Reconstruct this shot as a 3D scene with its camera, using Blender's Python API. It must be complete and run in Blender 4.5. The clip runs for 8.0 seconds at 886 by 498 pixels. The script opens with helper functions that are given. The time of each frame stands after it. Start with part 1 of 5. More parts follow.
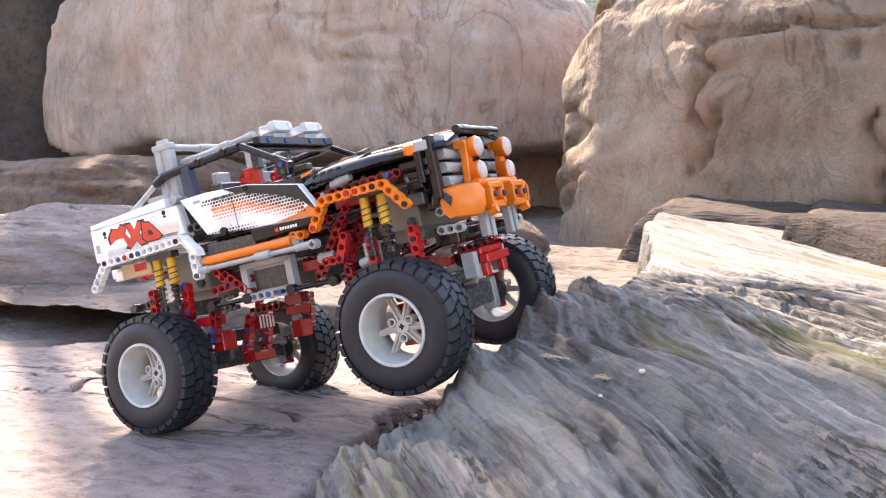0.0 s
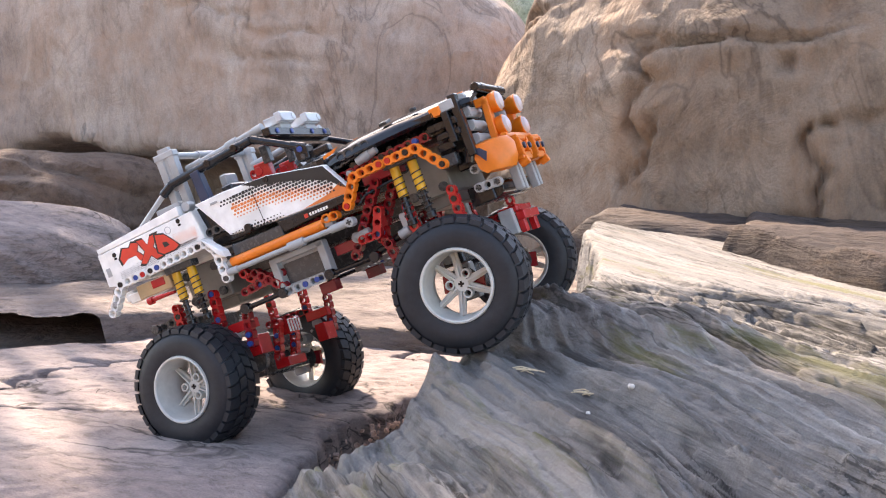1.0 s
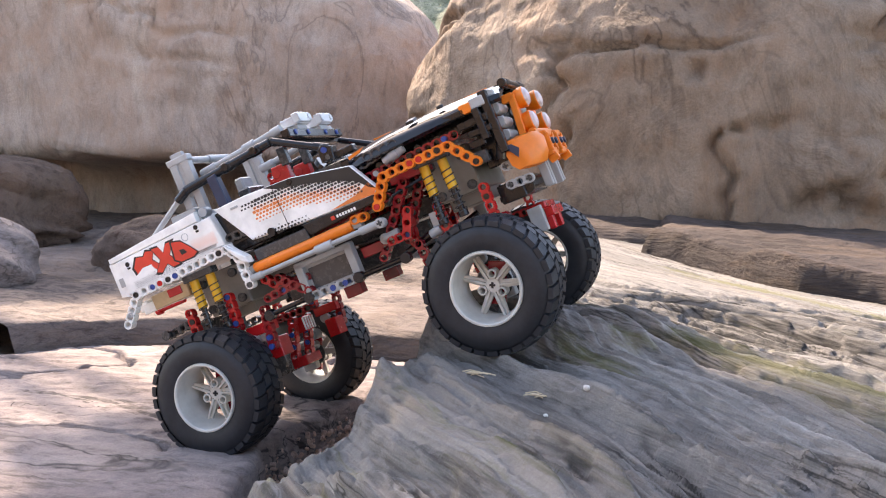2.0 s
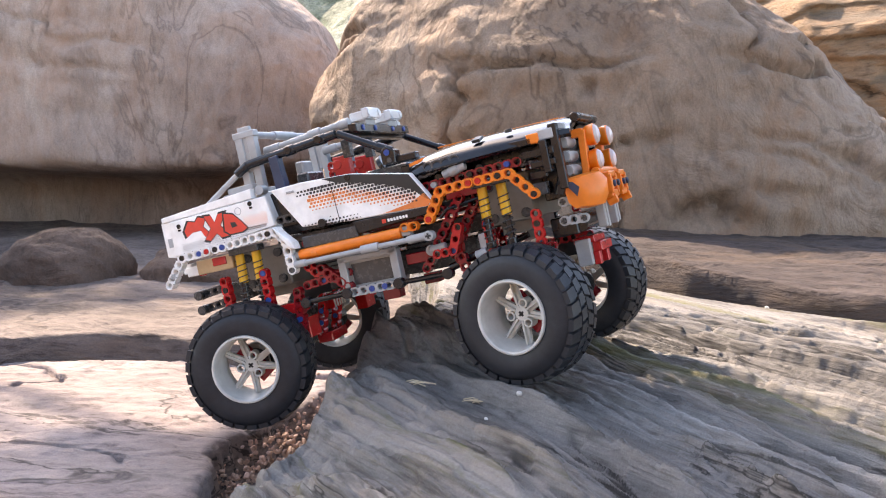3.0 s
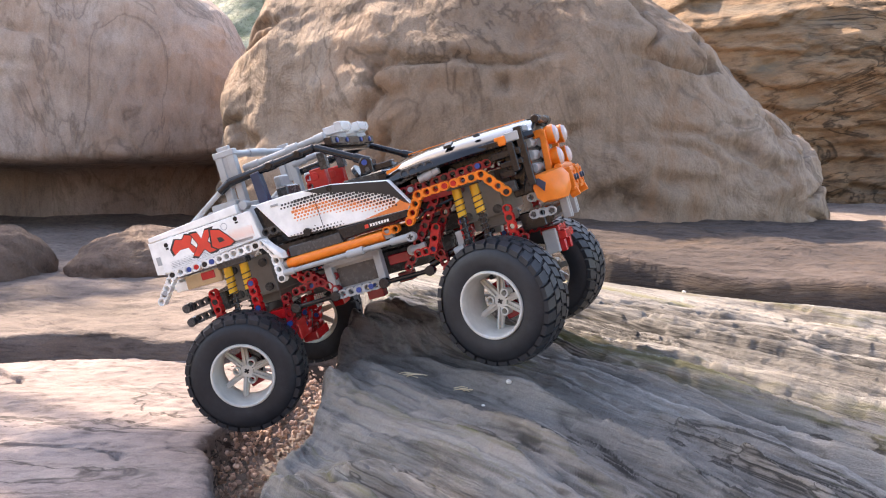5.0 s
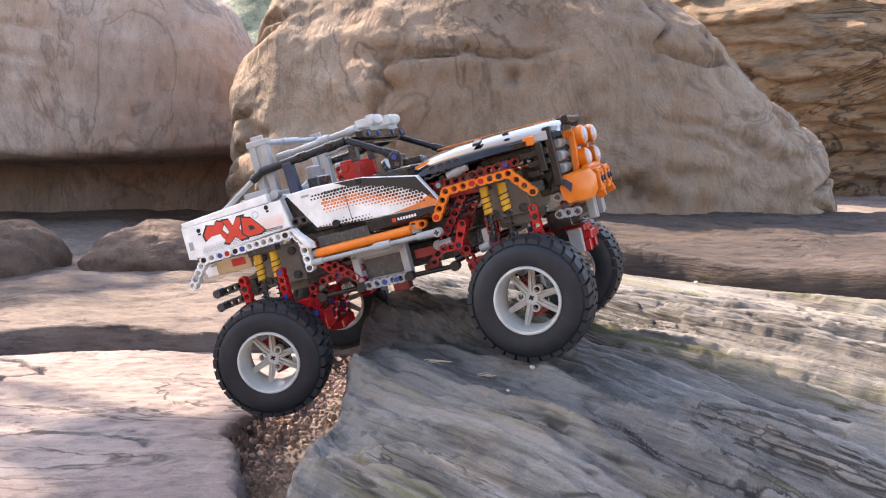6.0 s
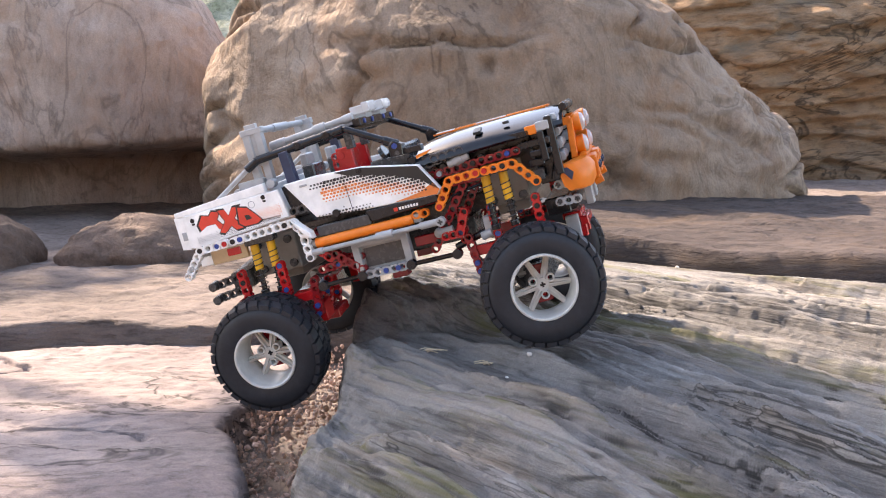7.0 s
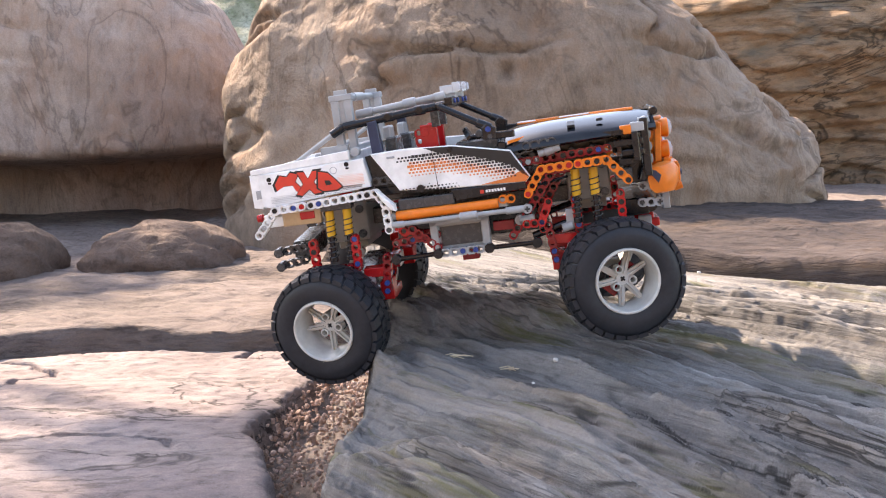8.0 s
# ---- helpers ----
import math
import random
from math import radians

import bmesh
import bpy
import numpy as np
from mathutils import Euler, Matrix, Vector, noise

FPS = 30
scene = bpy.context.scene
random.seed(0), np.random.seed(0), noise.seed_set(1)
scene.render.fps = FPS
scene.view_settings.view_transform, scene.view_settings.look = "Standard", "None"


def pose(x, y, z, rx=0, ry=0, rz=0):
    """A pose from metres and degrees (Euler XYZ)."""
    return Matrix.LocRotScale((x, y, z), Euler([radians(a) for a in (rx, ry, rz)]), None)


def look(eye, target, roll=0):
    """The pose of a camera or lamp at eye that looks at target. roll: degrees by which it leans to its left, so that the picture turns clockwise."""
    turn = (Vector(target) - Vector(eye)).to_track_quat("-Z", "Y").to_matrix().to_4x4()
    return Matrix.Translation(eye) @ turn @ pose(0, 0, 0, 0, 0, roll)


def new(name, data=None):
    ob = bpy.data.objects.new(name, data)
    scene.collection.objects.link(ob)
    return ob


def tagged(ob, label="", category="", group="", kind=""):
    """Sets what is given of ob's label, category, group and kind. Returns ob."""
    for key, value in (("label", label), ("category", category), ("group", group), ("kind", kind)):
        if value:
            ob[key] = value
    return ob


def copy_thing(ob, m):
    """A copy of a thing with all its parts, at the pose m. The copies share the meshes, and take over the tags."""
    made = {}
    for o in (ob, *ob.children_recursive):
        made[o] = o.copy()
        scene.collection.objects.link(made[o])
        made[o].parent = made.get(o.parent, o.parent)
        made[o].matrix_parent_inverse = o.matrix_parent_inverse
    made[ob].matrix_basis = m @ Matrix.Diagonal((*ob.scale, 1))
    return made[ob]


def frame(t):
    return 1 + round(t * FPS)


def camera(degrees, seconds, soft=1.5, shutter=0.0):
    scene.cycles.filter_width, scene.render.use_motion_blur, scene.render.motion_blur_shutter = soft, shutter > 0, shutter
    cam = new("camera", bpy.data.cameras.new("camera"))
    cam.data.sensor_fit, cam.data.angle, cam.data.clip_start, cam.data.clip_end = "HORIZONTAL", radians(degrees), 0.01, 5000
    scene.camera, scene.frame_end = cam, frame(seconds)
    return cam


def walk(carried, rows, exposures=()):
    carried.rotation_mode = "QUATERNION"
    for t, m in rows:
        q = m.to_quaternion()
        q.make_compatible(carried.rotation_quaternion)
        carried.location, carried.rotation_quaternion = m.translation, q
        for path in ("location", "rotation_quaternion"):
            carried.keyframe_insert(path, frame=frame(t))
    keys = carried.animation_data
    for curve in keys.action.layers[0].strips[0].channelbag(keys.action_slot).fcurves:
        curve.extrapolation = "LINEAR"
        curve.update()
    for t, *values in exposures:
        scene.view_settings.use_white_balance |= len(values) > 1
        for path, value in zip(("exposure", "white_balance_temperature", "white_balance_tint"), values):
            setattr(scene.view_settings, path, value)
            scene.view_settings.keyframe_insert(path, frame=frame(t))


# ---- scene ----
cam = camera(50.0, 8.0, 1.1)
PATH = [
    (0, (0.1634, -0.6375, 0.2710), (-0.2759, 0.2501, 0.1320), -1.92),
    (0.5, (0.1290, -0.6156, 0.2640), (-0.2676, 0.2920, 0.1261), -0.97),
    (1, (0.0984, -0.5977, 0.2579), (-0.2548, 0.3286, 0.1264), -0.16),
    (1.5, (0.0802, -0.5853, 0.2507), (-0.2273, 0.3573, 0.1202), 0.47),
    (1.7, (0.0718, -0.5824, 0.2479), (-0.2176, 0.3659, 0.1178), 0.51),
    (2.8, (0.0483, -0.6778, 0.2847), (-0.1155, 0.3015, 0.1653), -0.07),
    (3, (0.0402, -0.6852, 0.2846), (-0.1005, 0.2967, 0.1578), 0.39),
    (3.5, (0.0344, -0.7333, 0.3072), (0.0199, 0.2586, 0.1811), 1.75),
    (4, (0.0061, -0.7515, 0.3071), (0.0208, 0.2385, 0.1667), 1.38),
    (4.5, (-0.0223, -0.7604, 0.3114), (-0.0168, 0.2287, 0.1640), 0.48),
    (5, (-0.0436, -0.7664, 0.3139), (-0.0591, 0.2228, 0.1679), 0.33),
    (5.2, (-0.0500, -0.7697, 0.3140), (-0.0724, 0.2195, 0.1691), 0.21),
    (6.3, (-0.0683, -0.7831, 0.3082), (-0.0779, 0.2048, 0.1538), -0.10),
    (6.5, (-0.0744, -0.7823, 0.3078), (-0.0677, 0.2052, 0.1506), -0.11),
    (7, (-0.0863, -0.7868, 0.3110), (-0.0702, 0.1999, 0.1489), -0.52),
    (7.5, (-0.0933, -0.7922, 0.3134), (-0.0862, 0.1952, 0.1554), -0.74),
    (8, (-0.0956, -0.7909, 0.3127), (-0.0956, 0.1967, 0.1563), -0.80),
]
EXPOSURES = [(0, 2.46, 8000, 18), (0.5, 2.36, 8000, 18), (1.5, 2.14, 8000, 18), (3, 2.16, 8000, 18), (8, 2.14, 8000, 18)]
walk(cam, [(t, look(eye, target, roll)) for t, eye, target, roll in PATH], EXPOSURES)

# ---- daylight ----
SUN_DIR = Vector((-0.50, 0.56, 0.66)).normalized()
world = bpy.data.worlds.new("daylight")
scene.world = world
world.use_nodes = True
wn = world.node_tree.nodes
sky = wn.new("ShaderNodeTexSky")
sky.sky_type = "NISHITA"
sky.sun_disc = False
sky.sun_elevation = math.asin(SUN_DIR.z)
sky.sun_rotation = math.atan2(SUN_DIR.x, SUN_DIR.y)
world.node_tree.links.new(sky.outputs[0], wn["Background"].inputs[0])
wn["Background"].inputs[1].default_value = 0.15
sun = new("sun", bpy.data.lights.new("sun", "SUN"))
sun.data.energy = 3.25
sun.data.angle = radians(0.6)
sun.data.color = (1.0, 0.93, 0.84)
sun.matrix_world = look(SUN_DIR * 20, (0, 0, 0))


# ---- materials ----
def nodes_of(name):
    m = bpy.data.materials.new(name)
    m.use_nodes = True
    return m, m.node_tree.nodes, m.node_tree.links, m.node_tree.nodes["Principled BSDF"]


def ramp(n, stops):
    r = n.new("ShaderNodeValToRGB")
    e = r.color_ramp.elements
    while len(e) < len(stops):
        e.new(0.5)
    for k, (p, c) in zip(e, stops):
        k.position, k.color = p, (*c, 1)
    return r


def noise_tex(n, l, coord, scale, detail=6, rough=0.6, distort=0.0):
    t = n.new("ShaderNodeTexNoise")
    t.inputs["Scale"].default_value = scale
    t.inputs["Detail"].default_value = detail
    t.inputs["Roughness"].default_value = rough
    t.inputs["Distortion"].default_value = distort
    l.new(coord, t.inputs["Vector"])
    return t


def mix_col(n, l, fac, a, b, mode="MIX"):
    m = n.new("ShaderNodeMix")
    m.data_type, m.blend_type = "RGBA", mode
    for sock, v in ((m.inputs["Factor"], fac), (m.inputs["A"], a), (m.inputs["B"], b)):
        if isinstance(v, bpy.types.NodeSocket):
            l.new(v, sock)
        elif isinstance(v, tuple):
            sock.default_value = (*v, 1)
        else:
            sock.default_value = v
    return m.outputs["Result"]


def rock_material(name, dark, mid, light, stain, stretch=(1, 1, 1), turn=(0, 0, 0), scale=1.0, stain_amount=0.5, bump=0.006, rough=0.85, moss=None, veins=0.0, lumps=3.2, contrast=0.85, beds=0.0):
    m, n, l, b = nodes_of(name)
    co = n.new("ShaderNodeTexCoord")
    mp = n.new("ShaderNodeMapping")
    tn = n.new("ShaderNodeMapping")
    tn.inputs["Rotation"].default_value = [radians(a) for a in turn]
    mp.inputs["Scale"].default_value = stretch
    l.new(co.outputs["Object"], tn.inputs["Vector"])
    l.new(tn.outputs[0], mp.inputs["Vector"])
    big = noise_tex(n, l, mp.outputs[0], 3.2 * scale, 6, 0.62, 0.4)
    fine = noise_tex(n, l, mp.outputs[0], 45 * scale, 8, 0.7, 0.2)
    grain = noise_tex(n, l, co.outputs["Object"], 420 * scale, 4, 0.7)
    base = ramp(n, [(0.30, dark), (0.52, mid), (0.74, light)])
    l.new(big.outputs[0], base.inputs[0])
    f2 = ramp(n, [(0.30, (0.34, 0.32, 0.31)), (0.47, (0.95, 0.95, 0.95)), (0.72, (1.35, 1.32, 1.28))])
    l.new(fine.outputs[0], f2.inputs[0])
    col = mix_col(n, l, contrast, base.outputs[0], f2.outputs[0], "MULTIPLY")
    g2 = ramp(n, [(0.3, (0.72, 0.72, 0.72)), (0.7, (1.2, 1.2, 1.2))])
    l.new(grain.outputs[0], g2.inputs[0])
    col = mix_col(n, l, 0.6, col, g2.outputs[0], "MULTIPLY")
    st = noise_tex(n, l, mp.outputs[0], 7.5 * scale, 5, 0.7, 0.8)
    sr = ramp(n, [(0.50, (0, 0, 0)), (0.68, (stain_amount,) * 3)])
    l.new(st.outputs[0], sr.inputs[0])
    col = mix_col(n, l, sr.outputs[0], col, stain)
    if veins:
        # fine dark cracks that wander over the face
        ve = noise_tex(n, l, mp.outputs[0], 5.0 * scale, 4, 0.62, 1.6)
        vr = ramp(n, [(0.470, (1, 1, 1)), (0.497, (1 - veins,) * 3), (0.503, (1 - veins,) * 3), (0.530, (1, 1, 1))])
        l.new(ve.outputs[0], vr.inputs[0])
        vm = noise_tex(n, l, co.outputs["Object"], 2.3 * scale, 2, 0.5)
        vk = ramp(n, [(0.42, (0, 0, 0)), (0.58, (1, 1, 1))])
        l.new(vm.outputs[0], vk.inputs[0])
        col = mix_col(n, l, vk.outputs[0], col, mix_col(n, l, 1.0, col, vr.outputs[0], "MULTIPLY"))
    if beds:
        # thin dark bedding lines that follow the grain, with crevice shade painted in
        for sc, lo, keep in ((26 * scale, 0.40, 0.30), (9 * scale, 0.38, 0.42)):
            be = noise_tex(n, l, mp.outputs[0], sc, 3, 0.55, 0.25)
            br = ramp(n, [(lo - 0.05, (keep, keep, keep)), (lo + 0.05, (1, 1, 1))])
            l.new(be.outputs[0], br.inputs[0])
            col = mix_col(n, l, beds, col, br.outputs[0], "MULTIPLY")
    if moss:
        mo = noise_tex(n, l, mp.outputs[0], 9, 5, 0.75, 0.5)
        mr = ramp(n, [(0.56, (0, 0, 0)), (0.68, (0.7, 0.7, 0.7))])
        l.new(mo.outputs[0], mr.inputs[0])
        col = mix_col(n, l, mr.outputs[0], col, moss)
    l.new(col, b.inputs["Base Color"])
    b.inputs["Roughness"].default_value = rough
    b.inputs["Specular IOR Level"].default_value = 0.25
    bp = n.new("ShaderNodeBump")
    bp.inputs["Strength"].default_value = 0.75
    bp.inputs["Distance"].default_value = bump
    l.new(fine.outputs[0], bp.inputs["Height"])
    lump = noise_tex(n, l, mp.outputs[0], 13 * scale, 6, 0.65, 0.9)
    b0 = n.new("ShaderNodeBump")
    b0.inputs["Strength"].default_value = 0.8
    b0.inputs["Distance"].default_value = bump * lumps
    l.new(lump.outputs[0], b0.inputs["Height"])
    l.new(b0.outputs[0], bp.inputs["Normal"])
    b2 = n.new("ShaderNodeBump")
    b2.inputs["Strength"].default_value = 0.5
    b2.inputs["Distance"].default_value = bump * 0.2
    l.new(grain.outputs[0], b2.inputs["Height"])
    l.new(bp.outputs[0], b2.inputs["Normal"])
    l.new(b2.outputs[0], b.inputs["Normal"])
    return m


def plastic(name, color, rough=0.32, scuff=0.08, spec=0.5):
    m, n, l, b = nodes_of(name)
    co = n.new("ShaderNodeTexCoord")
    a = noise_tex(n, l, co.outputs["Object"], 60, 4, 0.6)
    lo = tuple(c * 0.86 for c in color)
    hi = tuple(min(1, c * 1.08 + 0.004) for c in color)
    r = ramp(n, [(0.35, lo), (0.65, hi)])
    l.new(a.outputs[0], r.inputs[0])
    l.new(r.outputs[0], b.inputs["Base Color"])
    s = noise_tex(n, l, co.outputs["Object"], 240, 5, 0.7)
    rr = n.new("ShaderNodeMapRange")
    rr.inputs["To Min"].default_value, rr.inputs["To Max"].default_value = rough - scuff, rough + scuff * 1.6
    l.new(s.outputs[0], rr.inputs["Value"])
    l.new(rr.outputs[0], b.inputs["Roughness"])
    b.inputs["Specular IOR Level"].default_value = spec
    return m


ROCK = rock_material("layered_grey_rock", (0.135, 0.126, 0.117), (0.235, 0.222, 0.208), (0.335, 0.318, 0.298), (0.25, 0.19, 0.135), stretch=(0.16, 2.0, 2.0), turn=(0, 0, 49), scale=1.3, stain_amount=0.4, bump=0.006, moss=(0.13, 0.125, 0.035), veins=0.75, lumps=0.9, contrast=0.8, beds=0.5)
SLAB = rock_material("purple_grey_flagstone", (0.165, 0.127, 0.117), (0.26, 0.21, 0.195), (0.34, 0.285, 0.265), (0.165, 0.15, 0.14), stretch=(0.5, 1.1, 2.5), scale=1.2, stain_amount=0.45, bump=0.003, veins=0.75)
SHELF = rock_material("brown_shelf_stone", (0.10, 0.077, 0.066), (0.175, 0.138, 0.122), (0.25, 0.205, 0.185), (0.19, 0.13, 0.09), stretch=(0.5, 1, 2.5), turn=(0, 0, 14), scale=1.0, stain_amount=0.5, bump=0.006, veins=0.5)
# base held very dark: the shade on the ledge tops sits in this colour
LEDGE = rock_material("shaded_weathered_ledge_stone", (0.043, 0.032, 0.028), (0.078, 0.059, 0.052), (0.119, 0.092, 0.080), (0.122, 0.076, 0.045), stretch=(0.5, 1, 3), scale=0.9, stain_amount=0.5, bump=0.008, veins=0.5)
BOULDER = rock_material("tan_boulder_stone", (0.167, 0.114, 0.082), (0.288, 0.211, 0.156), (0.371, 0.291, 0.228), (0.279, 0.156, 0.089), stretch=(1.2, 1, 0.7), scale=0.55, stain_amount=0.6, bump=0.010, veins=0.42, contrast=0.5)
BOULDER2 = rock_material("pinkish_boulder_stone", (0.269, 0.198, 0.163), (0.422, 0.326, 0.269), (0.525, 0.435, 0.371), (0.422, 0.256, 0.173), stretch=(1.4, 1, 0.6), scale=0.5, stain_amount=0.5, bump=0.010, veins=0.3, contrast=0.45)
CLIFF = rock_material("banded_orange_cliff", (0.128, 0.089, 0.058), (0.281, 0.173, 0.099), (0.351, 0.255, 0.173), (0.147, 0.131, 0.102), stretch=(0.5, 0.6, 1.5), turn=(0, 6, 0), scale=0.6, stain_amount=0.75, bump=0.016, veins=0.7)
# near-black base: the deep shade on the tall rock is put into its colour
GLOOM = rock_material("shade_dark_rough_stone", (0.03, 0.026, 0.022), (0.065, 0.055, 0.047), (0.11, 0.095, 0.08), (0.08, 0.05, 0.03), scale=0.6, stain_amount=0.4, bump=0.010)
# brown with the overhang's shade mixed into the base; the tree's wood reuses it
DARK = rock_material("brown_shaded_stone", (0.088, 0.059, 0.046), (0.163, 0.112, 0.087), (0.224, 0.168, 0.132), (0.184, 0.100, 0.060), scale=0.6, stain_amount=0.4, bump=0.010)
GRAVEL = rock_material("pink_gravel", (0.290, 0.189, 0.145), (0.522, 0.362, 0.290), (0.754, 0.609, 0.522), (0.406, 0.232, 0.160), scale=6.0, bump=0.002)
SOIL = rock_material("sandy_ground", (0.145, 0.115, 0.10), (0.225, 0.18, 0.158), (0.29, 0.24, 0.21), (0.15, 0.12, 0.09), scale=1.2, bump=0.006)

WHITE = plastic("white_plastic", (0.86, 0.85, 0.82))
LGREY = plastic("light_grey_plastic", (0.36, 0.37, 0.37))
DGREY = plastic("dark_grey_plastic", (0.052, 0.055, 0.057), 0.24)
BLACK = plastic("black_plastic", (0.009, 0.010, 0.012), 0.17, 0.05, 0.42)
HOODBLACK = plastic("glossy_black_panel", (0.012, 0.014, 0.018), 0.09, 0.02, 0.42)
WARMGREY = plastic("warm_grey_plastic", (0.25, 0.24, 0.215))
RED = plastic("dark_red_plastic", (0.27, 0.006, 0.012), 0.22)
BRIGHTRED = plastic("red_plastic", (0.50, 0.010, 0.012), 0.22)
ORANGE = plastic("orange_plastic", (0.86, 0.20, 0.012))
YELLOW = plastic("yellow_plastic", (0.70, 0.38, 0.012))
BLUE = plastic("blue_plastic", (0.012, 0.055, 0.26))
NAVY = plastic("dark_blue_plastic", (0.012, 0.028, 0.07))
TAN = plastic("tan_plastic", (0.52, 0.36, 0.20))
RIMGREY = plastic("silver_grey_rim_plastic", (0.56, 0.55, 0.51), 0.34)
INKBLACK = plastic("black_print", (0.014, 0.014, 0.014), 0.4)
INKORANGE = plastic("orange_print", (0.78, 0.22, 0.05), 0.4)
INKRED = plastic("red_print", (0.70, 0.045, 0.022), 0.4)


def rubber_material():
    m, n, l, b = nodes_of("dusty_black_rubber")
    co = n.new("ShaderNodeTexCoord")
    a = noise_tex(n, l, co.outputs["Object"], 70, 6, 0.7)
    r = ramp(n, [(0.35, (0.011, 0.013, 0.017)), (0.6, (0.020, 0.023, 0.029)), (0.78, (0.036, 0.039, 0.044))])
    l.new(a.outputs[0], r.inputs[0])
    l.new(r.outputs[0], b.inputs["Base Color"])
    b.inputs["Roughness"].default_value = 0.5
    b.inputs["Specular IOR Level"].default_value = 0.4
    g = noise_tex(n, l, co.outputs["Object"], 900, 3, 0.6)
    bp = n.new("ShaderNodeBump")
    bp.inputs["Strength"].default_value, bp.inputs["Distance"].default_value = 0.25, 0.0004
    l.new(g.outputs[0], bp.inputs["Height"])
    l.new(bp.outputs[0], b.inputs["Normal"])
    return m


def clear_material():
    m, n, l, b = nodes_of("clear_plastic")
    b.inputs["Base Color"].default_value = (0.93, 0.95, 0.96, 1)
    b.inputs["Roughness"].default_value = 0.12
    b.inputs["Transmission Weight"].default_value = 0.55
    b.inputs["IOR"].default_value = 1.45
    return m


RUBBER = rubber_material()
CLEAR = clear_material()


# ---- smooth noise on arrays ----
def hash_grid(ix, iy, seed):
    h = (ix * 374761393 + iy * 668265263 + seed * 974634777) & 0x7FFFFFFF
    h = ((h ^ (h >> 13)) * 1274126177) & 0x7FFFFFFF
    return ((h ^ (h >> 16)) & 0xFFFF) / 65535.0


def vnoise(x, y, seed=0):
    ix, iy = np.floor(x).astype(np.int64), np.floor(y).astype(np.int64)
    fx, fy = x - ix, y - iy
    fx, fy = fx * fx * fx * (fx * (fx * 6 - 15) + 10), fy * fy * fy * (fy * (fy * 6 - 15) + 10)
    a, b = hash_grid(ix, iy, seed), hash_grid(ix + 1, iy, seed)
    c, d = hash_grid(ix, iy + 1, seed), hash_grid(ix + 1, iy + 1, seed)
    return (a + (b - a) * fx) * (1 - fy) + (c + (d - c) * fx) * fy - 0.5


def fbm(x, y, seed=0, octaves=5, gain=0.5):
    s, a = 0, 1.0
    for k in range(octaves):
        s = s + a * vnoise(x * 2**k + 17.3 * k, y * 2**k - 9.1 * k, seed + k)
        a *= gain
    return s


def step(a, b, x):
    t = np.clip((x - a) / (b - a), 0, 1)
    return t * t * (3 - 2 * t)


def terrace(h, n, sharp=0.75):
    """Beds of a layered stone: h in beds, each with a flat tread and a steep riser."""
    k = np.floor(h * n)
    f = h * n - k
    return (k + (1 - sharp) * f + sharp * step(0.86, 1.0, f)) / n


# ---- mesh builder ----
MM = 0.001


